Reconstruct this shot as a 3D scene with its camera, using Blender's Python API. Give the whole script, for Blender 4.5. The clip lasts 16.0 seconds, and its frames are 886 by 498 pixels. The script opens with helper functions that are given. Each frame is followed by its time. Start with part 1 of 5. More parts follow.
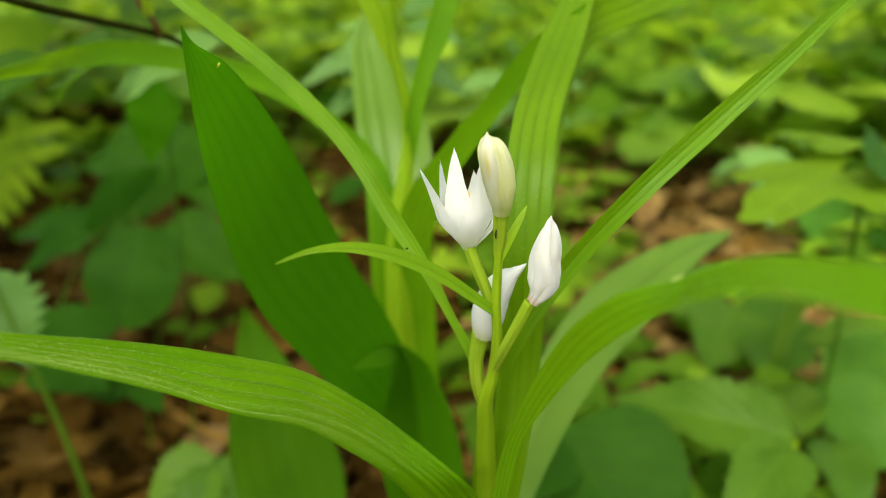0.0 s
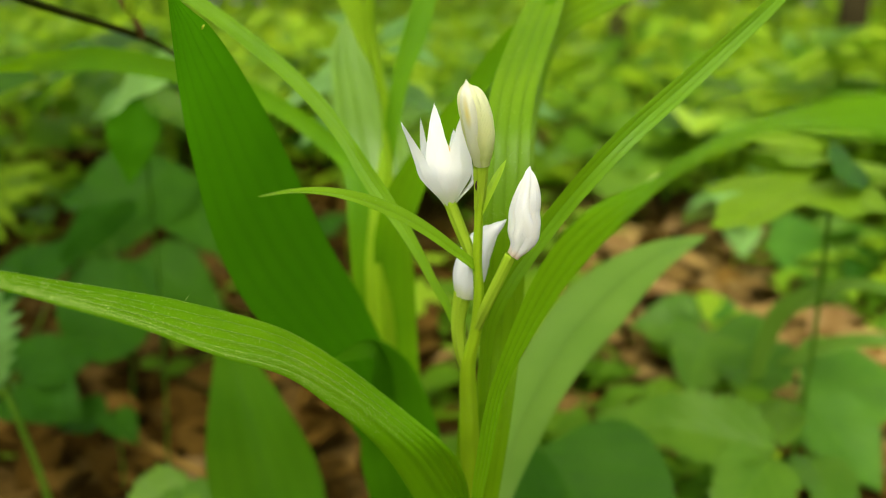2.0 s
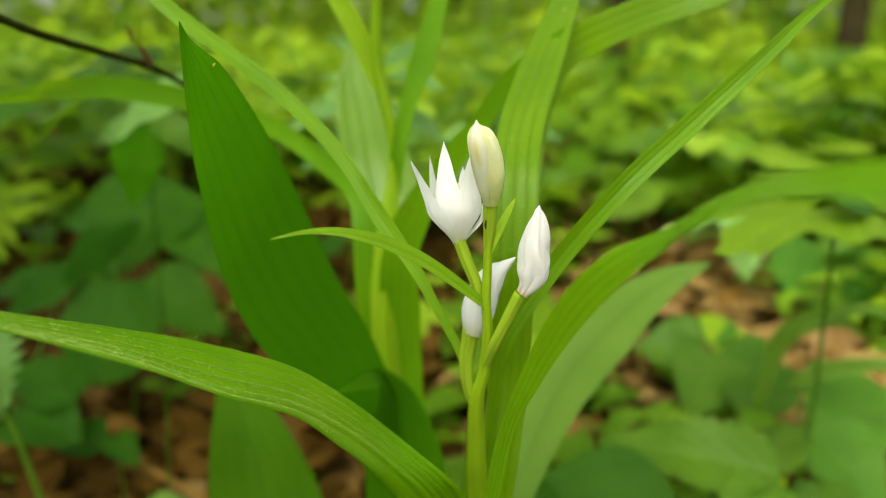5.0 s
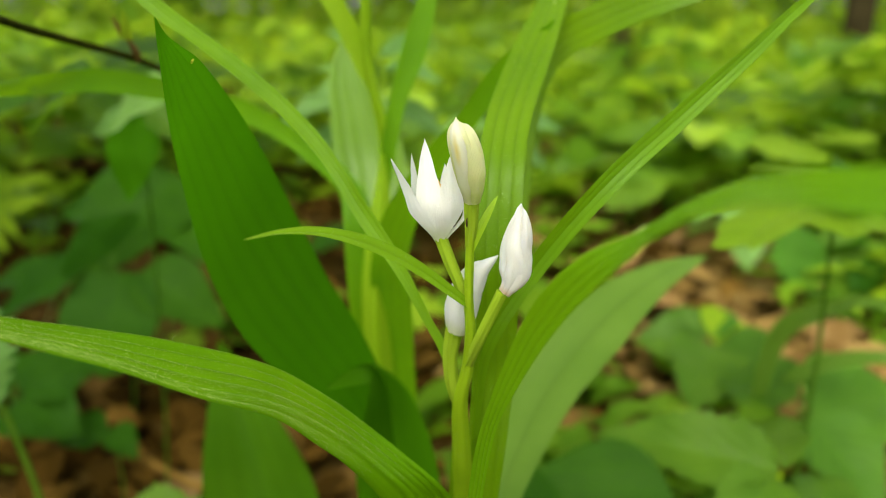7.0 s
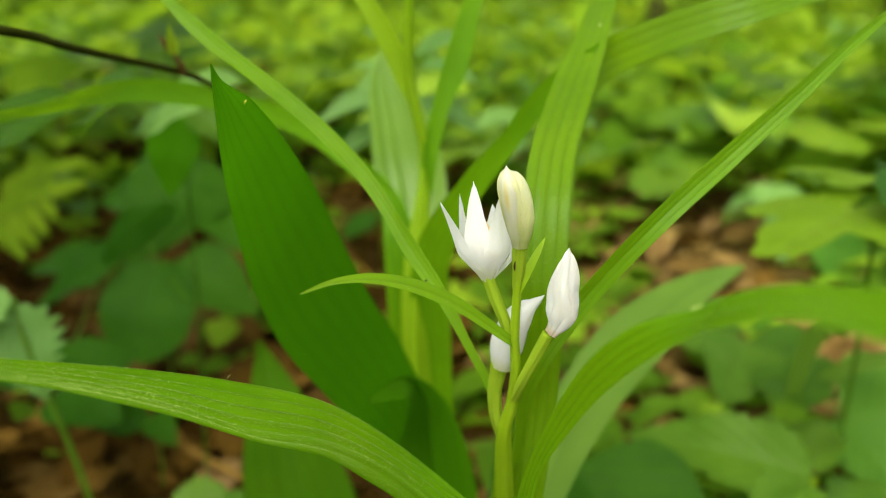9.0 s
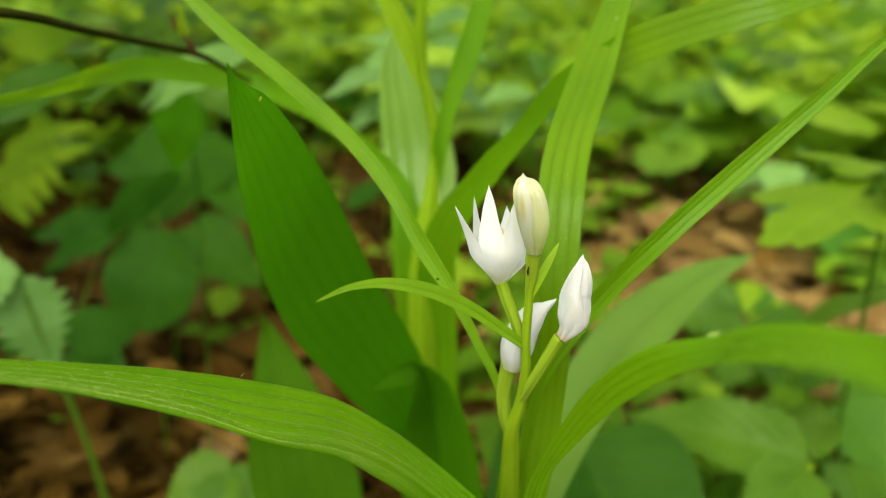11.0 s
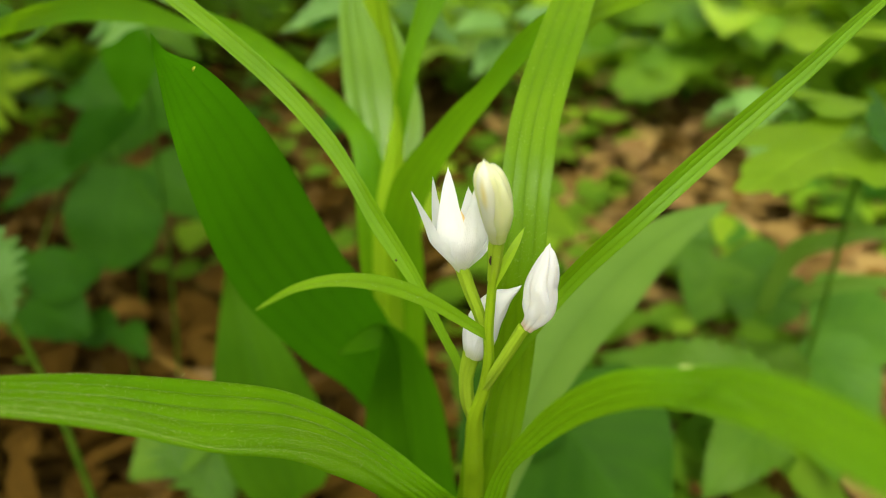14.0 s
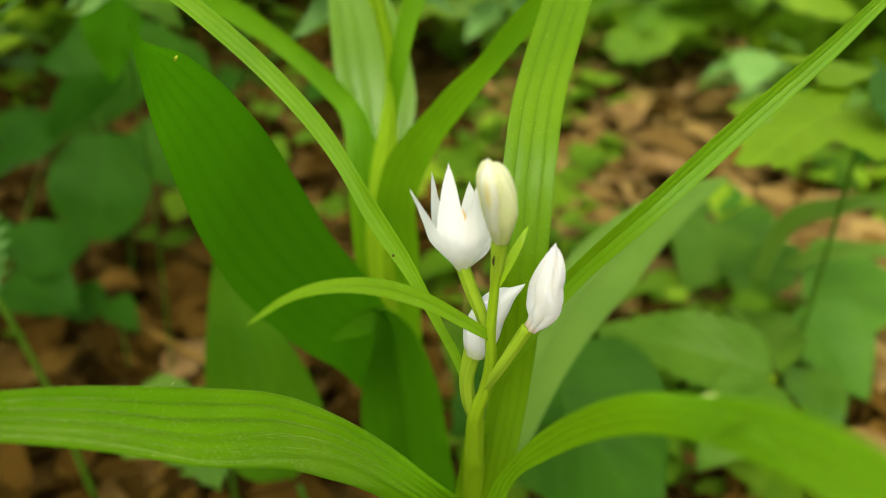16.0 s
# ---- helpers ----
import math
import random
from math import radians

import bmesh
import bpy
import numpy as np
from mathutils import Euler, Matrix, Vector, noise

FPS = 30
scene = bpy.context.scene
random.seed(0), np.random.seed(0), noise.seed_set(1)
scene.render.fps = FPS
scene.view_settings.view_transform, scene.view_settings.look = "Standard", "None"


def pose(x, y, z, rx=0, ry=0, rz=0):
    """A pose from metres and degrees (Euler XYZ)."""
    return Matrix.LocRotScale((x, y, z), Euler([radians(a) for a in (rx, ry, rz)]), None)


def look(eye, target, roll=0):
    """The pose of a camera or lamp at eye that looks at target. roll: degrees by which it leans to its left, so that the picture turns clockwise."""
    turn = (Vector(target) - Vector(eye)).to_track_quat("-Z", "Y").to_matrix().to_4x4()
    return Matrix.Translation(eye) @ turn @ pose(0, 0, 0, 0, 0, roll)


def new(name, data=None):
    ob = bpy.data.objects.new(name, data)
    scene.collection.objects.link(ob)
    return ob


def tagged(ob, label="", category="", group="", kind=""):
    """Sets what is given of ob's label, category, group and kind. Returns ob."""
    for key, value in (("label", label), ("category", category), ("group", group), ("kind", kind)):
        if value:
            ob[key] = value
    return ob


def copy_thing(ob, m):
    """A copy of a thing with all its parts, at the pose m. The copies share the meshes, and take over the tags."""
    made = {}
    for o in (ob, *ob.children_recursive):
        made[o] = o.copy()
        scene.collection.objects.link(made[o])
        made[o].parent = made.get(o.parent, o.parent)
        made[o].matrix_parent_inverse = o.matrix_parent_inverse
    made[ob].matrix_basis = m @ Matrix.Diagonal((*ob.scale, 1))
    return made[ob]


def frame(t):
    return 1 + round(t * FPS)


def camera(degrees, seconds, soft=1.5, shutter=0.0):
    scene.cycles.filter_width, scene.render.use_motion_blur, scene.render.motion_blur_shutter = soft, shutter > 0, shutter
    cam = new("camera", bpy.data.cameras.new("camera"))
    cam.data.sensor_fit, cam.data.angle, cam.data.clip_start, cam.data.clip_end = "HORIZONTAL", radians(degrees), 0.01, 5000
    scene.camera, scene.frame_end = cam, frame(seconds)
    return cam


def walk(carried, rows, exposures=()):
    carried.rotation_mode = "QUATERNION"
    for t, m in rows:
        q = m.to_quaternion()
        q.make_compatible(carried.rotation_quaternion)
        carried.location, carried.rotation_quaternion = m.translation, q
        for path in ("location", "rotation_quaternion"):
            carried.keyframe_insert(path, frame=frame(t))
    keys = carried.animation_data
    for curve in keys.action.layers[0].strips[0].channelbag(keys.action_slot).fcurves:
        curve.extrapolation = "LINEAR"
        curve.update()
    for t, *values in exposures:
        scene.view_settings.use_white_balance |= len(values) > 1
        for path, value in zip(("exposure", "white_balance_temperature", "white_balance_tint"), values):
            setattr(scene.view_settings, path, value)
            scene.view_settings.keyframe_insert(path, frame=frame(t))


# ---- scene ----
# camera: a phone held about 12 cm from the flower, rising and tilting down
cam = camera(60.0, 16.0, 0.6)
cam.data.dof.use_dof = True
cam.data.dof.focus_distance = 0.118
cam.data.dof.aperture_fstop = 12.8
EYE, TILT = 0.27, -22.0
# seconds; millimetres right, ahead, up from the first eye; yaw, pitch, roll
PATH = [
    (0.0, 0.00, 0.00, 0.00, 0.00, 0.00, 0.00),
    (0.5, -2.46, 1.03, -9.02, -0.53, 0.91, 0.25),
    (1.0, -1.62, 1.63, -11.72, -0.90, 2.35, 0.04),
    (1.5, 0.00, 1.83, -14.30, -1.47, 3.34, 0.46),
    (2.0, -0.68, -1.06, -16.03, -1.63, 4.01, 0.70),
    (2.5, -0.84, -3.49, -15.98, -1.77, 4.84, 0.66),
    (3.0, -1.17, -4.87, -15.98, -1.79, 5.16, 0.61),
    (3.5, -1.44, -2.61, -15.29, -1.71, 5.23, 0.58),
    (4.0, -1.83, -1.14, -14.17, -1.60, 5.14, 0.63),
    (4.2, -2.14, -1.38, -12.26, -1.63, 5.27, 0.62),
    (6.3, -0.49, -1.05, -13.18, -1.45, 4.80, 0.56),
    (6.5, 0.30, -0.09, -12.63, -1.44, 4.50, 0.66),
    (7.0, 1.76, 0.03, -11.03, -1.24, 4.46, 0.57),
    (7.5, 1.86, -1.42, -8.12, -0.87, 4.69, 0.46),
    (8.0, 0.77, -1.54, -4.41, -0.17, 4.35, 0.39),
    (8.5, 0.54, -3.65, -1.84, 0.42, 3.51, -0.16),
    (9.0, -1.42, -2.26, -0.65, 0.80, 2.65, -0.11),
    (9.2, -2.15, -1.77, -0.16, 0.93, 2.32, -0.11),
    (11.3, -3.51, -2.67, 5.37, 0.84, 0.08, -1.35),
    (11.5, -3.09, -2.54, 4.92, 0.76, 0.19, -1.13),
    (12.0, -3.08, -0.47, 4.35, 0.61, -0.20, -1.08),
    (12.5, -2.30, 2.95, 7.74, 0.43, -0.62, -1.11),
    (13.0, -1.25, 5.20, 10.77, -0.31, -1.65, -0.87),
    (13.5, -2.01, 6.72, 13.74, -0.80, -4.35, -0.91),
    (14.0, -0.73, 7.24, 15.27, -0.88, -5.87, -1.06),
    (14.5, -1.64, 8.77, 18.25, -0.94, -6.48, -1.01),
    (15.0, -2.83, 11.57, 18.21, -1.16, -7.29, -0.83),
    (15.5, -2.51, 13.22, 19.91, -1.24, -8.26, -0.68),
    (16.0, -2.20, 13.40, 20.33, -1.68, -8.90, -0.77),
]
walk(cam, [(t, pose(0, 0, EYE, TILT, 0, 0) @ pose(x / 1000, y / 1000, z / 1000, 90 + p, r, w)) for t, x, y, z, w, p, r in PATH])

# ---------------------------------------------------------------- light
world = bpy.data.worlds.new("sky")
scene.world = world
world.use_nodes = True
wn = world.node_tree.nodes
sky = wn.new("ShaderNodeTexSky")
sky.sky_type = "NISHITA"
sky.sun_disc = False
sky.sun_elevation = radians(60)
sky.sun_rotation = radians(202)
sky.air_density, sky.dust_density = 1.0, 3.0
haze = wn.new("ShaderNodeHueSaturation")
haze.inputs["Saturation"].default_value = 0.2
world.node_tree.links.new(sky.outputs[0], haze.inputs["Color"])
world.node_tree.links.new(haze.outputs[0], wn["Background"].inputs[0])
wn["Background"].inputs[1].default_value = 0.15
sun = new("sun", bpy.data.lights.new("sun", "SUN"))
sun.data.energy, sun.data.angle, sun.data.color = 2.2, radians(45), (1.0, 0.93, 0.77)
sun.matrix_world = look((-0.5, -1.25, 2.3), (0, 0, 0))
scene.view_settings.exposure = 1.27


# ---------------------------------------------------------------- materials
class Nodes:
    """A small writer of node materials."""

    def __init__(self, name):
        self.mat = bpy.data.materials.new(name)
        self.mat.use_nodes = True
        self.tree = self.mat.node_tree
        self.bsdf = self.tree.nodes["Principled BSDF"]
        self.out = self.tree.nodes["Material Output"]

    def add(self, kind, **sets):
        n = self.tree.nodes.new(kind)
        for k, v in sets.items():
            n.inputs[k.replace("_", " ")].default_value = v
        return n

    def link(self, a, b):
        self.tree.links.new(a, b)

    def noise(self, coord, scale, detail=4.0, rough=0.55):
        n = self.add("ShaderNodeTexNoise", Scale=scale, Detail=detail, Roughness=rough)
        self.link(coord, n.inputs["Vector"])
        return n.outputs["Fac"]

    def ramp(self, fac, stops):
        r = self.tree.nodes.new("ShaderNodeValToRGB")
        while len(r.color_ramp.elements) < len(stops):
            r.color_ramp.elements.new(0.5)
        for e, (p, c) in zip(r.color_ramp.elements, stops):
            e.position, e.color = p, (*c, 1) if len(c) == 3 else c
        self.link(fac, r.inputs[0])
        return r.outputs[0]

    def mix(self, fac, a, b, blend="MIX"):
        m = self.tree.nodes.new("ShaderNodeMix")
        m.data_type, m.blend_type = "RGBA", blend
        for sock, v in ((m.inputs[0], fac), (m.inputs[6], a), (m.inputs[7], b)):
            if isinstance(v, bpy.types.NodeSocket):
                self.link(v, sock)
            else:
                sock.default_value = (*v, 1) if isinstance(v, tuple) else v
        return m.outputs[2]

    def math(self, op, a, b=0.0):
        m = self.tree.nodes.new("ShaderNodeMath")
        m.operation = op
        for sock, v in ((m.inputs[0], a), (m.inputs[1], b)):
            if isinstance(v, bpy.types.NodeSocket):
                self.link(v, sock)
            else:
                sock.default_value = v
        return m.outputs[0]

    def bump(self, height, strength, distance):
        b = self.add("ShaderNodeBump", Strength=strength, Distance=distance)
        self.link(height, b.inputs["Height"])
        self.link(b.outputs[0], self.bsdf.inputs["Normal"])
        return b.outputs[0]

    def coord(self, kind="Object"):
        return self.add("ShaderNodeTexCoord").outputs[kind]


def leaf_material(name, dark, light, through_light, share=0.45, rough=0.42, spread=0.5, speckle=0.0, veins=22.0, cell=900.0, island=False, gloss=0.03, groove_shade=0.8, pinnate=False):
    """A green leaf: blotchy green, fine veins along the blade, shade painted into its pleats, light passing through it.
    """
    n = Nodes(name)
    obj, uv = n.coord("Object"), n.coord("UV")
    big = n.noise(obj, 45.0, 3.0)
    fine = n.noise(obj, cell, 3.0)
    col = n.mix(n.ramp(big, [(0.3, (0, 0, 0)), (0.7, (1, 1, 1))]), dark, light)
    sep = n.add("ShaderNodeSeparateXYZ")
    n.link(uv, sep.inputs[0])
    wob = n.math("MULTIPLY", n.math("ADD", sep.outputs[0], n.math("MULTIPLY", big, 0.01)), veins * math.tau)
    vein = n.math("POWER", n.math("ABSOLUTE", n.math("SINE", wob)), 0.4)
    thread = n.math("ABSOLUTE", n.math("SINE", n.math("MULTIPLY", wob, 3.7)))
    if pinnate:
        off = n.math("ABSOLUTE", n.math("SUBTRACT", sep.outputs[0], 0.5))
        run = n.math("SUBTRACT", n.math("MULTIPLY", sep.outputs[1], veins * math.pi), n.math("MULTIPLY", off, veins * 2.4))
        vein = n.math("POWER", n.math("ABSOLUTE", n.math("SINE", run)), 0.35)
        vein = n.math("MULTIPLY", vein, n.math("MINIMUM", 1.0, n.math("MULTIPLY", off, 22.0)))
        col = n.mix(n.math("MULTIPLY", n.math("SUBTRACT", 1.0, vein), 0.45), col, tuple(v * 1.2 for v in light))
    else:
        # pleat shade is painted in as darker lines along the veins
        col = n.mix(n.math("MULTIPLY", n.math("SUBTRACT", 1.0, vein), groove_shade), col, tuple(v * 0.6 for v in dark))
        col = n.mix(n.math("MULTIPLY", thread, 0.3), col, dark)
    col = n.mix(n.math("MULTIPLY", fine, 0.25), col, light)
    if island:
        rnd = n.tree.nodes.new("ShaderNodeNewGeometry").outputs["Random Per Island"]
    else:
        rnd = n.tree.nodes.new("ShaderNodeObjectInfo").outputs["Random"]
    hsv = n.add("ShaderNodeHueSaturation")
    n.link(n.math("ADD", n.math("MULTIPLY", rnd, spread), 1.0 - spread / 2), hsv.inputs["Value"])
    n.link(n.math("ADD", n.math("MULTIPLY", rnd, -0.04 * spread), 0.5 + 0.02 * spread), hsv.inputs["Hue"])
    n.link(col, hsv.inputs["Color"])
    col = hsv.outputs[0]
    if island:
        # light and dark mottling in the colour stands in for patchy woodland light
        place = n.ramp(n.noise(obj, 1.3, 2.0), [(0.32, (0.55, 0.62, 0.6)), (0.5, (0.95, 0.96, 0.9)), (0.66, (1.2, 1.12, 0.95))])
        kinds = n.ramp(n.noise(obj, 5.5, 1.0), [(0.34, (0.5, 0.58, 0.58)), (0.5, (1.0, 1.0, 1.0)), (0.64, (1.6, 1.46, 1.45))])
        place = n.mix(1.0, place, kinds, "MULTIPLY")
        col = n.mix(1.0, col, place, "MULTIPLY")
    if speckle:
        spots = n.ramp(n.noise(obj, 4200.0, 2.0), [(0.64, (0, 0, 0)), (0.72, (1, 1, 1))])
        patch = n.ramp(n.noise(obj, 70.0, 2.0), [(0.42, (0, 0, 0)), (0.62, (1, 1, 1))])
        col = n.mix(n.math("MULTIPLY", n.math("MULTIPLY", spots, patch), speckle), col, (0.62, 0.75, 0.3))
    n.link(col, n.bsdf.inputs["Base Color"])
    n.bsdf.inputs["Roughness"].default_value = rough
    n.bsdf.inputs["Specular IOR Level"].default_value = gloss
    nor = n.bump(n.math("ADD", n.math("MULTIPLY", vein, 1.2 if pinnate else 0.6), fine), 0.6 if pinnate else 0.5, 0.0006 if pinnate else 0.0002)
    tr = n.add("ShaderNodeBsdfTranslucent")
    n.link(n.mix(0.75, col, through_light), tr.inputs[0])
    n.link(nor, tr.inputs["Normal"])
    ms = n.add("ShaderNodeMixShader", Fac=share)
    n.link(n.bsdf.outputs[0], ms.inputs[1])
    n.link(tr.outputs[0], ms.inputs[2])
    n.link(ms.outputs[0], n.out.inputs[0])
    return n.mat


def petal_material(name, base, blush, through_light=(0.9, 0.9, 0.86), tint=None, reach=0.2, spot_at=None, inner=0.0):
    """White waxy tepals, tinted towards the base, with faint lengthwise veins."""
    n = Nodes(name)
    obj, uv = n.coord("Object"), n.coord("UV")
    sep = n.add("ShaderNodeSeparateXYZ")
    n.link(uv, sep.inputs[0])
    low = n.ramp(n.math("ADD", sep.outputs[1], n.math("MULTIPLY", n.noise(obj, 300.0), 0.15)), [(0.08, (1, 1, 1)), (reach + 0.08, (0, 0, 0))])
    vein = n.math("POWER", n.math("ABSOLUTE", n.math("SINE", n.math("MULTIPLY", sep.outputs[0], 9 * math.tau))), 0.5)
    col = n.mix(low, base, blush)
    col = n.mix(n.math("MULTIPLY", n.noise(obj, 420.0, 5.0), 0.06), col, blush)
    if tint:
        spot = n.ramp(n.noise(obj, 230.0, 3.0), [(0.52, (0, 0, 0)), (0.68, (1, 1, 1))])
        col = n.mix(n.math("MULTIPLY", spot, 0.75), col, tint)
    if spot_at:
        far = n.add("ShaderNodeVectorMath")
        far.operation = "DISTANCE"
        n.link(uv, far.inputs[0])
        far.inputs[1].default_value = (*spot_at[:2], 0.0)
        near = n.ramp(n.math("ADD", far.outputs["Value"], n.math("MULTIPLY", n.noise(obj, 500.0), 0.1)), [(0.06, (1, 1, 1)), (spot_at[2], (0, 0, 0))])
        col = n.mix(n.math("MULTIPLY", near, 0.9), col, (0.78, 0.62, 0.16))
    n.link(col, n.bsdf.inputs["Base Color"])
    n.bsdf.inputs["Roughness"].default_value = 0.5
    n.bsdf.inputs["Specular IOR Level"].default_value = 0.3
    n.bsdf.inputs["Subsurface Weight"].default_value = inner
    n.bsdf.inputs["Subsurface Radius"].default_value = (1.0, 0.9, 0.7)
    n.bsdf.inputs["Subsurface Scale"].default_value = 0.004
    nor = n.bump(n.math("ADD", n.math("MULTIPLY", vein, 0.3), n.noise(obj, 2600.0, 2.0)), 0.45, 0.00015)
    tr = n.add("ShaderNodeBsdfTranslucent")
    n.link(n.mix(0.5, col, through_light), tr.inputs[0])
    n.link(nor, tr.inputs["Normal"])
    ms = n.add("ShaderNodeMixShader", Fac=0.55)
    n.link(n.bsdf.outputs[0], ms.inputs[1])
    n.link(tr.outputs[0], ms.inputs[2])
    n.link(ms.outputs[0], n.out.inputs[0])
    return n.mat


def matter(name, stops, scale, rough=0.8, bump=0.5, dist=0.002, island=False):
    """Soil, bark, dead leaves: a noise ramp at two sizes with relief."""
    n = Nodes(name)
    obj = n.coord("Object")
    a, b = n.noise(obj, scale, 6.0, 0.65), n.noise(obj, scale * 9, 3.0)
    fac = n.math("ADD", n.math("MULTIPLY", a, 0.7), n.math("MULTIPLY", b, 0.3))
    if island:
        rnd = n.tree.nodes.new("ShaderNodeNewGeometry").outputs["Random Per Island"]
        fac = n.math("ADD", n.math("MULTIPLY", fac, 0.45), n.math("MULTIPLY", rnd, 0.55))
    n.link(n.ramp(fac, stops), n.bsdf.inputs["Base Color"])
    n.bsdf.inputs["Roughness"].default_value = rough
    n.bsdf.inputs["Specular IOR Level"].default_value = 0.02
    n.bump(fac, bump, dist)
    return n.mat


M_BLADE = leaf_material("orchid_blade", (0.058, 0.175, 0.002), (0.125, 0.28, 0.003), (0.3, 0.56, 0.004), 0.42, 0.42, 0.12, 0.0, 2.0, gloss=0.1, groove_shade=0.6)
M_BLADE_HAIRY = leaf_material("orchid_blade_hairy", (0.04, 0.128, 0.001), (0.1, 0.235, 0.0015), (0.25, 0.47, 0.002), 0.36, 0.5, 0.1, 0.3, 2.5, gloss=0.03, groove_shade=0.75)
# darker copy of the blade, underside shade put into its green
M_BLADE_DARK = leaf_material("orchid_blade_dark", (0.034, 0.128, 0.001), (0.053, 0.176, 0.002), (0.085, 0.32, 0.002), 0.48, 0.5, 0.1, 0.0, 3.0, groove_shade=0.75)
# darkened copy of the blade, with the curled leaf's shade in its colour
M_CURLED = leaf_material("orchid_blade_shaded", (0.032, 0.115, 0.001), (0.055, 0.165, 0.002), (0.09, 0.30, 0.002), 0.42, 0.5, 0.1, 0.0, 3.0, groove_shade=0.5)
M_BLADE_SOFT = leaf_material("orchid_blade_soft", (0.085, 0.18, 0.014), (0.135, 0.25, 0.028), (0.25, 0.42, 0.028), 0.38, 0.45, 0.1, 0.0, 1.0, gloss=0.16, groove_shade=0.6)
M_BLADE_SMOOTH = leaf_material("orchid_blade_smooth", (0.075, 0.185, 0.002), (0.14, 0.285, 0.004), (0.36, 0.58, 0.005), 0.42, 0.42, 0.12, 0.0, 2.0, gloss=0.12, groove_shade=0.5)
M_BLADE_SHINE = leaf_material("orchid_blade_shine", (0.064, 0.156, 0.001), (0.124, 0.24, 0.002), (0.32, 0.5, 0.002), 0.38, 0.38, 0.12, 0.3, 2.0, gloss=0.13, groove_shade=0.7)
M_SHEEN = leaf_material("glossy_blade", (0.1, 0.22, 0.008), (0.165, 0.31, 0.022), (0.42, 0.64, 0.03), 0.38, 0.42, 0.1, 0.0, 2.5, gloss=0.4, groove_shade=0.4)
M_BRACT = leaf_material("orchid_bract", (0.085, 0.2, 0.003), (0.15, 0.295, 0.005), (0.35, 0.55, 0.006), 0.42, 0.42, 0.1, 0.3, 1.0, gloss=0.1, groove_shade=0.7)
M_LIME = leaf_material("orchid_sheath", (0.18, 0.33, 0.004), (0.28, 0.45, 0.012), (0.52, 0.73, 0.012), 0.42, 0.4, 0.1, 0.0, 3.0, gloss=0.25, groove_shade=0.5)
M_STEM = leaf_material("orchid_stem", (0.22, 0.36, 0.006), (0.33, 0.48, 0.015), (0.46, 0.64, 0.015), 0.4, 0.45, 0.1, 0.35, 3.0, groove_shade=0.45)
M_OVARY = leaf_material("orchid_ovary", (0.21, 0.335, 0.01), (0.33, 0.46, 0.03), (0.46, 0.62, 0.03), 0.4, 0.45, 0.1, 0.3, 3.0, groove_shade=0.45)
M_PETAL = petal_material("white_tepal", (0.85, 0.855, 0.825), (0.68, 0.71, 0.42), (0.82, 0.82, 0.76), inner=0.3)
M_WHITE_BUD = petal_material("white_bud", (0.84, 0.835, 0.78), (0.68, 0.5, 0.34), reach=0.12, inner=0.8)
M_BUD = petal_material("cream_bud", (0.81, 0.81, 0.53), (0.54, 0.62, 0.14), (0.84, 0.87, 0.42), (0.76, 0.75, 0.4), reach=0.75, inner=0.6)
M_BUD_FLAP = petal_material("cream_bud_flap", (0.81, 0.8, 0.69), (0.64, 0.67, 0.28), (0.84, 0.84, 0.62), reach=0.55, spot_at=(0.5, 0.76, 0.24), inner=0.6)
M_LIP = petal_material("yellow_lip", (0.8, 0.5, 0.08), (0.85, 0.68, 0.25))
M_HERB = leaf_material("herb_leaf", (0.04, 0.112, 0.005), (0.072, 0.16, 0.01), (0.145, 0.3, 0.008), 0.42, 0.4, 0.6, 0.0, 7.0, 300.0, gloss=0.12, pinnate=True)
# herb green a little darker, with shade put into the colour
M_HERB_DARK = leaf_material("shaded_herb_leaf", (0.036, 0.104, 0.002), (0.062, 0.15, 0.004), (0.12, 0.28, 0.004), 0.42, 0.5, 0.3, 0.0, 3.0, 300.0, groove_shade=0.5)
M_YELLOW = leaf_material("young_leaf", (0.13, 0.24, 0.008), (0.2, 0.33, 0.016), (0.40, 0.56, 0.018), 0.45, 0.45, 0.35, 0.0, 7.0, 300.0, pinnate=True)
M_GLAUCOUS = leaf_material("blue_green_leaf", (0.082, 0.195, 0.034), (0.145, 0.285, 0.06), (0.24, 0.44, 0.05), 0.36, 0.4, 0.4, 0.0, 7.0, 300.0, gloss=0.2, pinnate=True)
M_GREY_GREEN = leaf_material("grey_green_leaf", (0.042, 0.13, 0.008), (0.072, 0.19, 0.014), (0.16, 0.36, 0.014), 0.42, 0.42, 0.4, 0.0, 7.0, 300.0, gloss=0.1, pinnate=True)
M_DEEP = leaf_material("deep_green_leaf", (0.016, 0.064, 0.002), (0.033, 0.106, 0.004), (0.066, 0.21, 0.004), 0.42, 0.5, 0.4, 0.0, 7.0, 300.0, gloss=0.06, pinnate=True)
# wide tone spread; the brightest leaves stand in for sunlit ones
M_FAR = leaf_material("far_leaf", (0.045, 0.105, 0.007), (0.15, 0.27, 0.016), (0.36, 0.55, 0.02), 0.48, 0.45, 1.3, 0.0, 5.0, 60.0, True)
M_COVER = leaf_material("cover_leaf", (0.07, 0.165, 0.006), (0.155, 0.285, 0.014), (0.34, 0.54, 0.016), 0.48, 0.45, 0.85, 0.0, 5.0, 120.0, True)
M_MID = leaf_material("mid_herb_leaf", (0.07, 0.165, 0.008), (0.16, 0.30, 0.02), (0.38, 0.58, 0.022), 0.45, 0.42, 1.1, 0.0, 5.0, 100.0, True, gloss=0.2)
